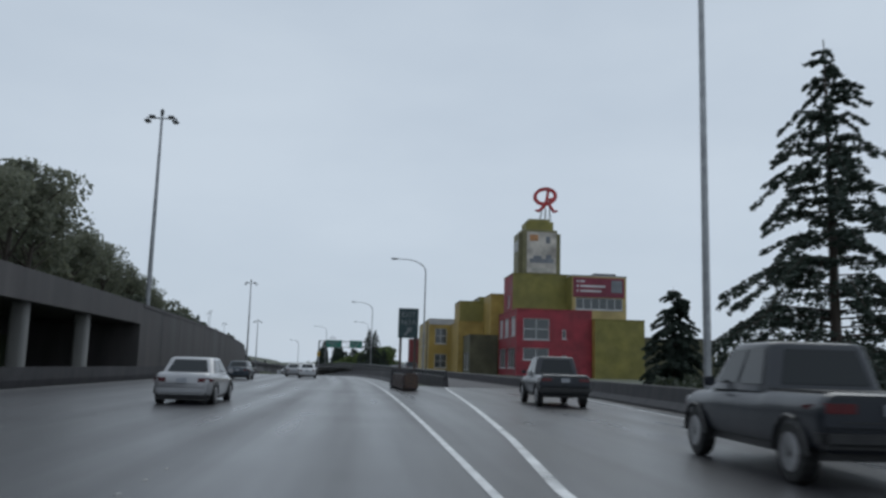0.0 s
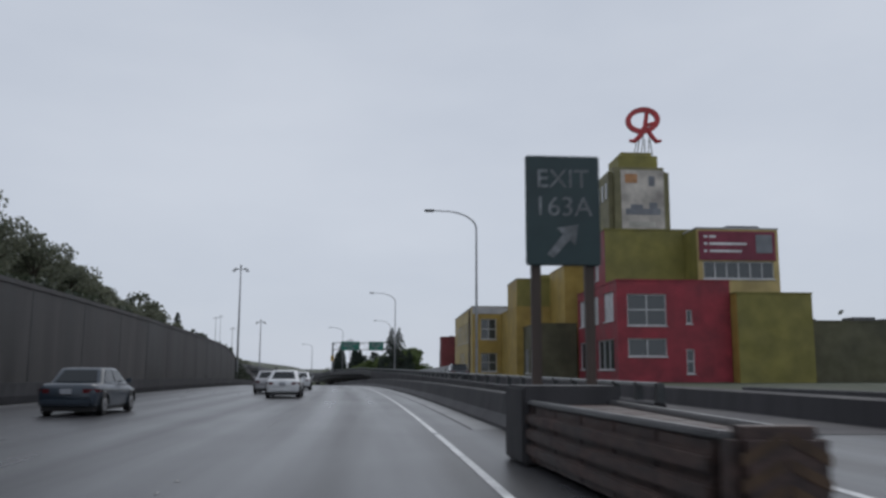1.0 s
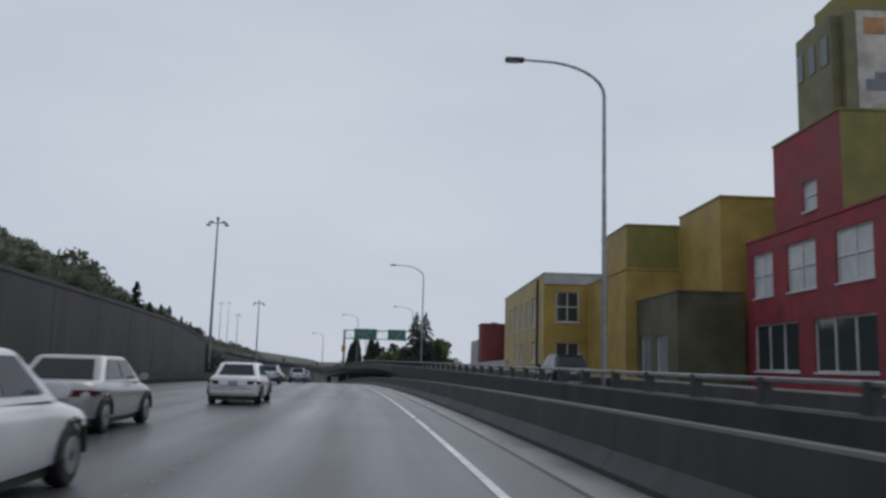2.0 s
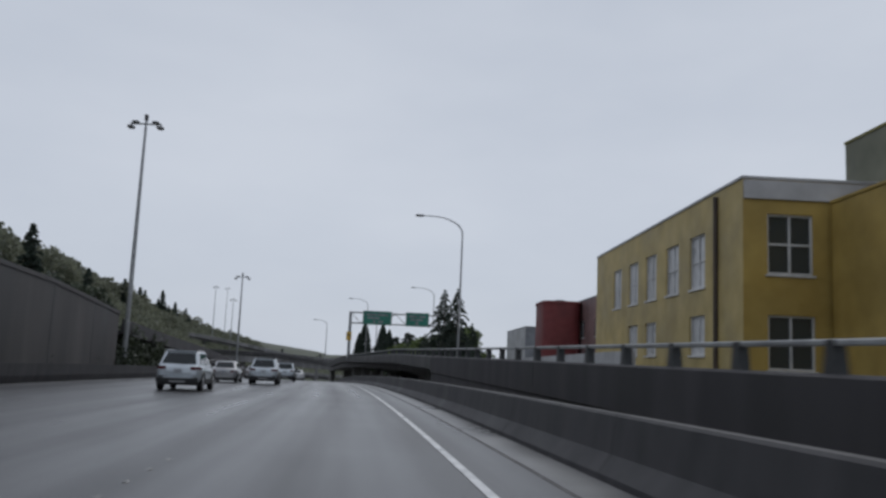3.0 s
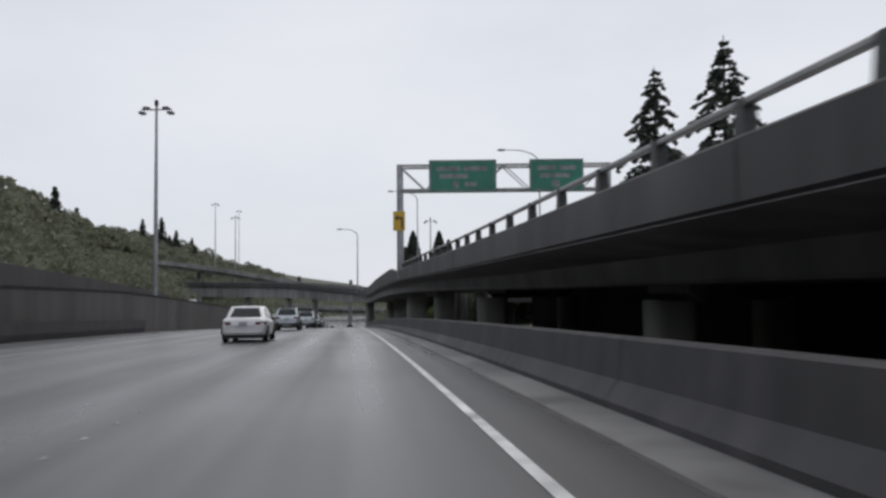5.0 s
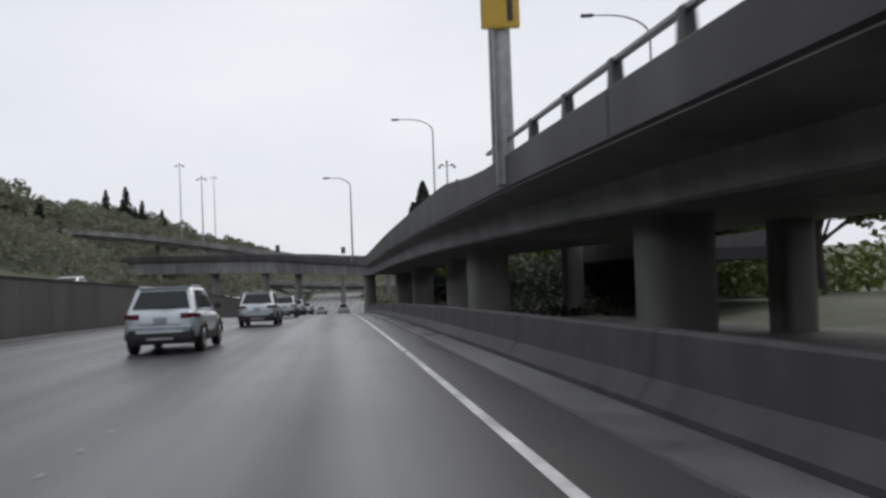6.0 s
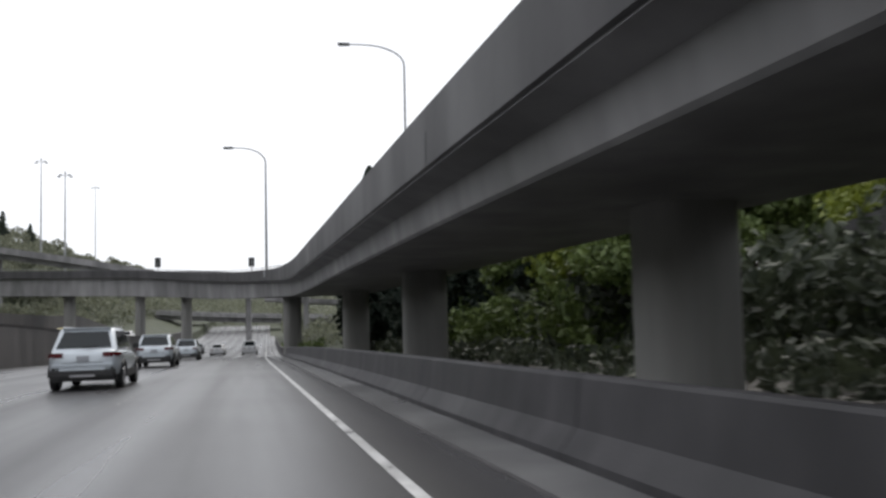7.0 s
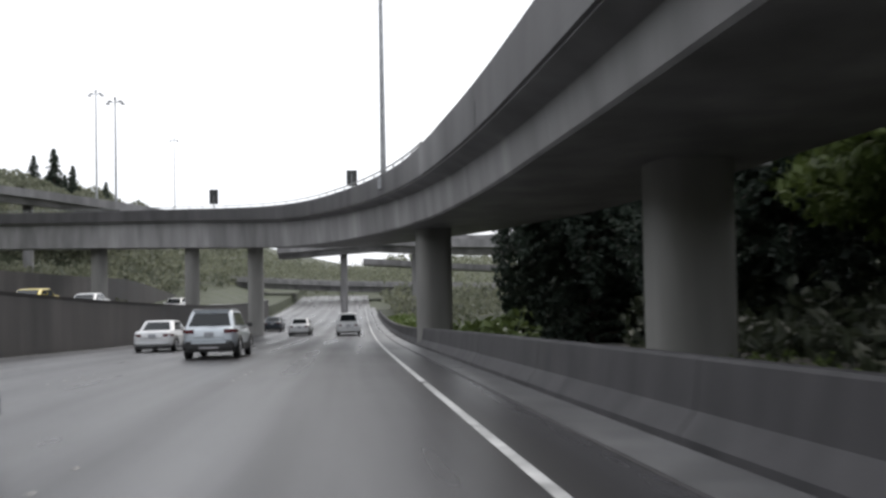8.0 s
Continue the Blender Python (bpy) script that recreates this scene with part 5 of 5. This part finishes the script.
def brambles(name, o0, o1, y0, y1, count, height, label, material=LEAF_BUSH, size=0.24):
    o, y = rng.uniform(o0, o1, count), rng.uniform(y0, y1, count)
    lump = np.array([noise.noise((a * 0.25, b * 0.25, 3.0)) for a, b in zip(o, y)])
    top = np.clip(height * (0.55 + 0.9 * lump), 0.15, None)
    h = rng.uniform(0.0, 1.0, count) ** 0.6 * top
    pts = np.array([at(a, b, ground_h(a, b) + c) for a, b, c in zip(o, y, h)])
    tagged(leaves(name, pts, size, material), label, "bushes", kind="stuff")


hillside_wood()
brambles("brambles", -17.4, -15.3, 62, 166, 8000, 1.5, "dark brambles trailing along the wall top")
brambles("brambles", -20.5, -14.2, 166, 200, 6500, 3.2, "dark brambles covering the bank past the wall")
brambles("brambles", -27.5, -14.3, 186, 240, 5500, 1.6, "dark undergrowth below the slip road")
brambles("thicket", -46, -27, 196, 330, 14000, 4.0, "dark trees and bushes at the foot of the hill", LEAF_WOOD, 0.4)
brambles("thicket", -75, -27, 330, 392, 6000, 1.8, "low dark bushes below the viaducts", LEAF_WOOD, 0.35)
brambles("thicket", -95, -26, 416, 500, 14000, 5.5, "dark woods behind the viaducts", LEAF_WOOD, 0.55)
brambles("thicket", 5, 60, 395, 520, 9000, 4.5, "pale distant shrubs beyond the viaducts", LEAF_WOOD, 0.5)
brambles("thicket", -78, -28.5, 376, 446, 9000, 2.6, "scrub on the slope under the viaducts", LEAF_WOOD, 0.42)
brambles("hedge", 3.9, 6.0, 318, 400, 3600, 1.3, "green undergrowth behind the barrier", LEAF_GREEN, 0.2)
brambles("hedge", 21.5, 26, 264, 305, 7000, 4.6, "dense green thicket beyond the viaduct piers", LEAF_GREEN, 0.24)
brambles("hedge", 11.6, 17, 286, 309, 6500, 4.2, "green thicket between the last piers", LEAF_GREEN, 0.24)
brambles("hedge", 11.5, 18, 308, 345, 7000, 3.2, "dense dark thicket beside the last pier", LEAF_BUSH, 0.26)
brambles("hedge", 13, 19, 264, 300, 9000, 5.2, "dark green thicket behind the slip road", LEAF_BUSH, 0.26)
brambles("hedge", 26, 44, 268, 345, 5000, 5.0, "tall thicket far behind the viaduct", LEAF_GREEN, 0.4)
brambles("hedge", 50, 66, 60, 260, 9000, 6.5, "dark tree line behind the works", LEAF_BUSH, 0.5)
brambles("hedge", 15, 24, 24, 42, 3500, 1.3, "dark bushes below the firs", LEAF_BUSH, 0.2)
brambles("undergrowth", 8.9, 12.8, 256, 322, 5000, 1.3, "dark brambles growing under the viaduct", LEAF_BUSH, 0.2)
brambles("thicket", -110, -26, 500, 620, 9000, 2.5, "woods on the far hillside in hazy leaf tones", LEAF_WOOD, 0.55)
# Trees added to close the view where the road mesh stops.
brambles("thicket", -28, 16, 494, 640, 9000, 5.0, "hazy-toned trees added to hide the road's end", LEAF_WOOD, 0.5)
brambles("thicket", 14, 120, 520, 800, 7000, 7.0, "woods beyond the far overpass in hazy leaf tones", LEAF_WOOD, 0.9)
brambles("weeds", 4.2, 9.5, 300, 318, 900, 0.5, "short grass and weeds below the viaduct", LEAF_GREEN, 0.12)


# ---- vehicles ----
def loft(rings, close=True):
    verts, faces, n = [], [], len(rings[0])
    for r in rings:
        verts += [tuple(p) for p in r]
    for i in range(len(rings) - 1):
        faces += [(i * n + j, i * n + (j + 1) % n, i * n + n + (j + 1) % n, i * n + n + j) for j in range(n)]
    if close:
        faces += [tuple(reversed(range(n))), tuple(range((len(rings) - 1) * n, len(rings) * n))]
    return verts, faces


def body_ring(y, half, z0, z1):
    side = [(0.84, 0.0), (0.93, 0.04), (0.965, 0.14), (0.985, 0.32), (1.0, 0.55), (0.99, 0.72), (0.955, 0.86), (0.90, 0.95), (0.82, 1.0)]
    pts = [(half * u, z0 + (z1 - z0) * v) for u, v in side]
    return [(x, y, z) for x, z in pts] + [(-x, y, z) for x, z in reversed(pts)]


def body_rings(ends):
    """Rings between the key sections, eased so that no section shows as a crease."""
    keys = np.array(ends)
    ys = np.unique(np.round(np.concatenate([np.linspace(keys[0, 0], keys[-1, 0], 34), keys[:3, 0], keys[-2:, 0]]), 3))
    cols = [np.interp(ys, keys[:, 0], keys[:, k]) for k in (1, 2, 3)]
    for c in cols:
        for _ in range(2):
            c[3:-2] = 0.25 * c[2:-3] + 0.5 * c[3:-2] + 0.25 * c[4:-1]
    return [body_ring(y, h, a, b) for y, h, a, b in zip(ys, *cols)]


def cabin_shell(lower, upper, z0, z1):
    """Greenhouse: rounded plan at the belt drawn in to a domed roof. lower and upper: half width, rear y, front y."""
    def plan(half, y0, y1, z, r):
        out = []
        for cx, cy, a0 in ((half - r, y0 + r, -90), (half - r, y1 - r, 0), (-half + r, y1 - r, 90), (-half + r, y0 + r, 180)):
            out += [(cx + r * math.cos(radians(a0 + 22.5 * k)), cy + r * math.sin(radians(a0 + 22.5 * k)), z) for k in range(5)]
        return out
    rings = []
    for f, inset in ((0.0, 0.0), (0.5, 0.0), (0.88, 0.0), (0.93, 0.006), (0.965, 0.025), (0.99, 0.06), (1.0, 0.11), (1.018, 0.32)):
        g = min(f, 1.0)
        h, a, b = (p + (q - p) * g for p, q in zip(lower, upper))
        rings.append(plan(h - inset, a + inset, b - inset, z0 + (z1 - z0) * f, 0.16))
    return loft(rings)


def wheel(parent, x, y, r, w):
    side = 1 if x > 0 else -1
    v, f = loft([[(x + side * d, y + rr * math.cos(a), r + rr * math.sin(a)) for a in (k * math.pi / 10 for k in range(20))] for d, rr in ((-w, r * 0.93), (-w * 0.85, r), (-w * 0.1, r), (0, r * 0.92))])
    tyre = mesh("wheel", v, f, RUBBER, parent)
    v, f = loft([[(x + side * d, y + rr * math.cos(a), r + rr * math.sin(a)) for a in (k * math.pi / 8 for k in range(16))] for d, rr in ((-0.02, r * 0.66), (0.012, r * 0.62), (0.0, r * 0.2))])
    mesh("rim", v, f, ALLOY, tyre)


def tail_lamp(parent, s, k, rear, z, height):
    """A lamp that wraps round the rear corner of the body; rear: half width at the very end."""
    line = [(0.50 * k, -0.016), (rear - 0.03, -0.016), (rear * 0.5 + 0.44 * k, 0.07), (0.905 * k, 0.21), (0.937 * k, 0.46)]
    verts, n = [], len(line)
    for inset in (0.0, 0.06):
        for i, (x, y) in enumerate(line):
            taper = 1.0 if i < 3 else 0.75 if i == 3 else 0.3
            for dz in (-0.5, 0.5):
                verts.append((s * (x - inset * (0.2 if i < 2 else 1)), y + inset * (1 if i < 3 else 0.2), z + height * (0.5 + dz * taper)))
    faces = []
    for i in range(n - 1):
        a, b = 2 * i, 2 * n + 2 * i
        faces += [(a, a + 2, a + 3, a + 1), (b + 1, b + 3, b + 2, b), (a + 1, a + 3, b + 3, b + 1), (b, b + 2, a + 2, a)]
    faces += [(0, 1, 2 * n + 1, 2 * n), (2 * n - 1, 2 * n - 2, 4 * n - 2, 4 * n - 1)]
    mesh("tail_lamp", verts, faces, LAMP_RED, parent)


def car(name, label, material, place, kind="sedan", category="car"):
    """A vehicle heading along +y, its rear at y = 0."""
    # Scaled to 0.93 so that sizes fit the camera's view.
    t = base(name, label, category, place @ Matrix.Scale(0.93, 4))
    spec = {
        "sedan": dict(L=4.7, W=0.89, sill=0.24, belt=0.93, roof=1.43, r=0.32, cabin=[(0.75, 0.0), (1.35, 1.0), (2.75, 1.0), (3.65, 0.0)], ends=[(0, 0.68, 0.35, 0.86), (0.06, 0.77, 0.30, 0.92), (0.2, 0.85, 0.27, 0.96), (0.8, 0.89, 0.24, 0.97), (2.4, 0.89, 0.22, 0.93), (3.7, 0.88, 0.23, 0.90), (4.4, 0.83, 0.26, 0.80), (4.7, 0.70, 0.36, 0.66)]),
        "suv": dict(L=4.6, W=0.93, sill=0.34, belt=1.05, roof=1.68, r=0.36, cabin=[(0.10, 0.0), (0.62, 1.0), (2.5, 1.0), (3.5, 0.0)], ends=[(0, 0.72, 0.46, 0.98), (0.06, 0.81, 0.42, 1.05), (0.2, 0.89, 0.38, 1.09), (0.8, 0.93, 0.34, 1.08), (2.4, 0.93, 0.33, 1.05), (3.5, 0.92, 0.34, 1.02), (4.3, 0.87, 0.38, 0.92), (4.6, 0.74, 0.46, 0.78)]),
        "pickup": dict(L=5.2, W=0.93, sill=0.45, belt=1.15, roof=1.85, r=0.40, cabin=[(1.62, 0.0), (1.82, 1.0), (3.15, 1.0), (3.95, 0.0)], ends=[(0, 0.90, 0.55, 1.15), (0.08, 0.93, 0.46, 1.18), (1.7, 0.93, 0.45, 1.18), (1.8, 0.93, 0.45, 1.15), (3.7, 0.92, 0.45, 1.13), (4.8, 0.89, 0.48, 1.06), (5.2, 0.80, 0.55, 0.92)]),
        "van": dict(L=4.9, W=0.95, sill=0.30, belt=1.05, roof=1.80, r=0.34, cabin=[(0.08, 0.0), (0.28, 1.0), (3.2, 1.0), (4.2, 0.0)], ends=[(0, 0.76, 0.36, 1.0), (0.06, 0.85, 0.32, 1.04), (0.2, 0.92, 0.29, 1.06), (1.0, 0.95, 0.28, 1.06), (3.0, 0.95, 0.28, 1.05), (4.2, 0.92, 0.30, 1.0), (4.7, 0.85, 0.34, 0.85), (4.9, 0.72, 0.42, 0.7)]),
    }[kind]
    W, belt, roof = spec["W"], spec["belt"], spec["roof"]
    body = mesh("body", *loft(body_rings(spec["ends"])), material, t, smooth=True)
    c = spec["cabin"]
    hw, tw = W - 0.09, W - 0.24
    rings = []
    for y, f in c:
        z, w = belt + (roof - belt) * f, hw + (tw - hw) * f
        rings.append((y, z, w))
    (ya, za, wa), (yb, zb, wb), (yc, zc, wc), (yd, zd, wd) = rings
    verts = [(-wa, ya, za), (wa, ya, za), (-wb, yb, zb), (wb, yb, zb), (-wc, yc, zc), (wc, yc, zc), (-wd, yd, zd), (wd, yd, zd)]
    cabin = mesh("cabin", *cabin_shell((hw, ya, yd), (tw, yb, yc), belt - 0.02, roof), material, t, smooth=True)

    def quad(name, pts, mat, parent, lift):
        a, b, d = Vector(pts[0]), Vector(pts[1]), Vector(pts[3])
        n = (b - a).cross(d - a).normalized() * lift
        mesh(name, [Vector(p) + n for p in pts] + [Vector(p) - n * 0.4 for p in pts], [(0, 1, 2, 3), (7, 6, 5, 4), (0, 4, 5, 1), (1, 5, 6, 2), (2, 6, 7, 3), (3, 7, 4, 0)], mat, parent)

    def mixp(p, q, f):
        return tuple(a + (b - a) * f for a, b in zip(p, q))
    a0, a1, b1, b0 = verts[0], verts[1], verts[3], verts[2]
    side, top = (0.075, 0.82) if kind == "suv" else (0.11, 0.84)
    lo0, lo1 = mixp(mixp(a0, a1, side), mixp(b0, b1, side), 0.14), mixp(mixp(a0, a1, 1 - side), mixp(b0, b1, 1 - side), 0.14)
    side += 0.03
    hi0, hi1 = mixp(mixp(a0, a1, side), mixp(b0, b1, side), top), mixp(mixp(a0, a1, 1 - side), mixp(b0, b1, 1 - side), top)
    quad("rear_window", [lo0, lo1, hi1, hi0], CAR_GLASS, cabin, 0.012)
    f0, f1, g1, g0 = verts[6], verts[7], verts[5], verts[4]
    quad("windscreen", [mixp(mixp(f1, f0, 0.06), mixp(g1, g0, 0.06), 0.1), mixp(mixp(f1, f0, 0.94), mixp(g1, g0, 0.94), 0.1), mixp(mixp(f1, f0, 0.92), mixp(g1, g0, 0.92), 0.88), mixp(mixp(f1, f0, 0.08), mixp(g1, g0, 0.08), 0.88)], CAR_GLASS, cabin, 0.012)
    for s in (0, 1):
        p, q, u, w = verts[0 + s], verts[6 + s], verts[4 + s], verts[2 + s]
        panes = [(0.10, 0.46), (0.50, 0.86)]
        for f, g in panes:
            pts = [mixp(mixp(p, q, f), mixp(w, u, f), 0.12), mixp(mixp(p, q, g), mixp(w, u, g), 0.12), mixp(mixp(p, q, g), mixp(w, u, g), 0.84), mixp(mixp(p, q, f), mixp(w, u, f), 0.84)]
            quad("side_window", pts if s else pts[::-1], CAR_GLASS, cabin, 0.012)
        side = 1 if s else -1
        mx = side * (W + 0.06)
        part("mirror", block(mx - 0.09, mx + 0.09, c[3][0] - 0.55, c[3][0] - 0.42, belt + 0.02, belt + 0.17, 0.03), TRIM if kind == "suv" else material, cabin)
    e = spec["ends"][0]
    lamp_z = (e[2] + e[3]) / 2 + 0.08
    for s in (-1, 1):
        tail_lamp(body, s, W / 0.93, e[1], lamp_z + (0.08 if kind == "suv" else 0.0), 0.13 if kind == "suv" else 0.12)
    part("boot_seam", block(-e[1] + 0.2, e[1] - 0.2, -0.012, 0.02, e[2] + 0.27, e[2] + 0.285), TRIM, body)
    lower = TRIM if kind == "pickup" else material
    if kind == "suv":
        part("bumper", block(-e[1] - 0.08, e[1] + 0.08, -0.07, 0.24, e[2] + 0.15, e[2] + 0.27, 0.05), material, body)
        part("bumper_insert", block(-0.58, 0.58, -0.075, 0.05, e[2] + 0.055, e[2] + 0.145, 0.02), PAINT_SILVER if material == PAINT_SILVER else TRIM, body)
        part("lower_bumper", block(-e[1] - 0.10, e[1] + 0.10, -0.06, 0.26, e[2] - 0.12, e[2] + 0.15, 0.06), TRIM, body)
        part("skid_plate", block(-0.32, 0.32, -0.064, 0.02, e[2] - 0.10, e[2] - 0.03, 0.01), ALLOY, body)
        part("spoiler", block(-tw + 0.06, tw - 0.06, c[1][0] - 0.09, c[1][0] + 0.16, roof - 0.035, roof + 0.004, 0.015), material, cabin)
        part("rear_wiper", block(-0.02, 0.36, c[0][0] - 0.005, c[0][0] + 0.02, belt + 0.1, belt + 0.13), TRIM, cabin)
        for s in (-1, 1):
            part("side_sill", block(s * (W - 0.03) - 0.05, s * (W - 0.03) + 0.05, 1.3, spec["L"] - 1.3, 0.28, 0.50, 0.03), TRIM, body)
            pipe("roof_rail", [(s * (tw - 0.05), 0.75, roof + 0.03), (s * (tw - 0.05), 2.4, roof + 0.03)], [0.018, 0.018], ALLOY, cabin)
    else:
        part("bumper", block(-e[1] - 0.06, e[1] + 0.06, -0.07, 0.22, e[2] - 0.04, e[2] + 0.22, 0.07), lower, body)
    part("number_plate", block(-0.16, 0.16, -0.045, 0.0, lamp_z - 0.03, lamp_z + 0.12, 0.01), PLATE, body)
    part("underbody", block(-W + 0.12, W - 0.12, 0.25, spec["L"] - 0.3, spec["sill"] - 0.1, spec["sill"] + 0.25), TRIM, t)
    r = spec["r"]
    wy = (0.85, spec["L"] - 0.88)
    for x in (-W - 0.005, W + 0.005):
        for y in wy:
            wheel(t, x, y, r, 0.22)
            s = 1 if x > 0 else -1
            # Dark arc stands in for the shaded gap above the tyre.
            arch = [(s * (W + 0.004), y + (r + 0.06) * math.cos(k * math.pi / 8), r + (r + 0.06) * math.sin(k * math.pi / 8)) for k in range(9)]
            pipe("wheel_gap", arch, [0.035] * 9, TRIM, body, sides=5)
    if kind == "pickup":
        part("bed", block(-W + 0.12, W - 0.12, 0.12, 1.7, 0.95, 1.19), TRIM, body)
    for s in (-1, 1):
        part("headlamp", block(s * (W - 0.28) - 0.16, s * (W - 0.28) + 0.16, spec["L"] - 0.30, spec["L"] - 0.08, spec["ends"][-2][3] - 0.24, spec["ends"][-2][3] - 0.08, 0.03), PALE_PANEL, body)
    return t


def lane(o, y, turn=0.0):
    slope = math.atan2(road_z(y + 2) - road_z(y), 2.0)
    return Matrix.Translation(at(o, y, 0.0)) @ Matrix.Rotation(road_turn(y + 2) + turn, 4, "Z") @ Matrix.Rotation(slope, 4, "X")


# The same few cars repeated, each placed to fit the camera's view.
car("suv", "silver sport utility car on the wet lanes", PAINT_SILVER, lane(-4.65, 159.35), "suv")
car("sedan", "pale grey saloon car in the middle lanes", PAINT_BEIGE, lane(-5.3, 86))
car("sedan", "dark blue saloon car in an inner lane", PAINT_NAVY, lane(-8.2, 60))
car("sedan", "white saloon car in the next lane", PAINT_WHITE, lane(-3.8, 213))
car("van", "white people carrier ahead in the outer lane", PAINT_WHITE, lane(-0.5, 356), "van")
car("sedan", "white saloon car near the flyover", PAINT_WHITE, lane(-4.3, 357.5))
car("sedan", "pale saloon car with a spray of rain", PAINT_WHITE, lane(-8.3, 329))
car("suv", "silver-grey sport utility car below the flyover", PAINT_SILVER, lane(-4.4, 320.6), "suv")
car("pickup", "dark pickup truck entering the exit lane", PAINT_BLACK, lane(5.95, 8.8, -0.05), "pickup", "pickup truck")
car("pickup", "dark pickup truck entering the exit lane", PAINT_BLACK, lane(6.9, 27.6, -0.05), "pickup", "pickup truck")
car("suv", "dark sport utility car on the exit ramp", PAINT_BLACK, Matrix.Translation((0, 0, 0.56)) @ lane(9.4, 108, -0.02), "suv")
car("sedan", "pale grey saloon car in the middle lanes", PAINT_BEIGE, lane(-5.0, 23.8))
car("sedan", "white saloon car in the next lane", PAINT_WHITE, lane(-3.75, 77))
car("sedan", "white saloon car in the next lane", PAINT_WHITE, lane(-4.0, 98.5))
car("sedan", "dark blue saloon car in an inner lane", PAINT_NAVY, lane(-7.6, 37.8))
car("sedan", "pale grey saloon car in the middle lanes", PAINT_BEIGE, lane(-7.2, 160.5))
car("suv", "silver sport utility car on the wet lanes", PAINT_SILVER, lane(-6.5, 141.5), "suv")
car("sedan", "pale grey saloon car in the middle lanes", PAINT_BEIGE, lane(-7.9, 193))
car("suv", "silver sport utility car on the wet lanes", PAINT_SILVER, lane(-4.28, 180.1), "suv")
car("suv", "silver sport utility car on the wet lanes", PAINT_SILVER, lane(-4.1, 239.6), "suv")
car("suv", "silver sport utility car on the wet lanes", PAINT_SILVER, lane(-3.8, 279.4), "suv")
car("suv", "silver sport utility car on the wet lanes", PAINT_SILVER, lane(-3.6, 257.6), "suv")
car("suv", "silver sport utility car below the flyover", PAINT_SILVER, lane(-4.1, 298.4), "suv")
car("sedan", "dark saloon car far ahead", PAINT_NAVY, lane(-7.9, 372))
for o, y, tint, words in ((-17.2, 341, PAINT_YELLOW, "yellow cab beyond the wall"), (-17.0, 349.5, PAINT_WHITE, "pale saloon car beyond the wall"), (-20.8, 362, PAINT_WHITE, "pale saloon car beyond the wall"), (-16.9, 374, PAINT_WHITE, "pale saloon car beyond the wall")):
    car("sedan", words, tint, Matrix.Translation(at(o, y, 2.03)) @ Matrix.Rotation(road_turn(y + 2) + math.pi, 4, "Z"))
for y, h in ((220.5, 2.48), (276.5, 2.03)):
    car("sedan", "white saloon car on the slip road by the hillside", PAINT_WHITE, Matrix.Translation(at(-17.4, y, h)) @ Matrix.Rotation(road_turn(y) + math.pi, 4, "Z"))
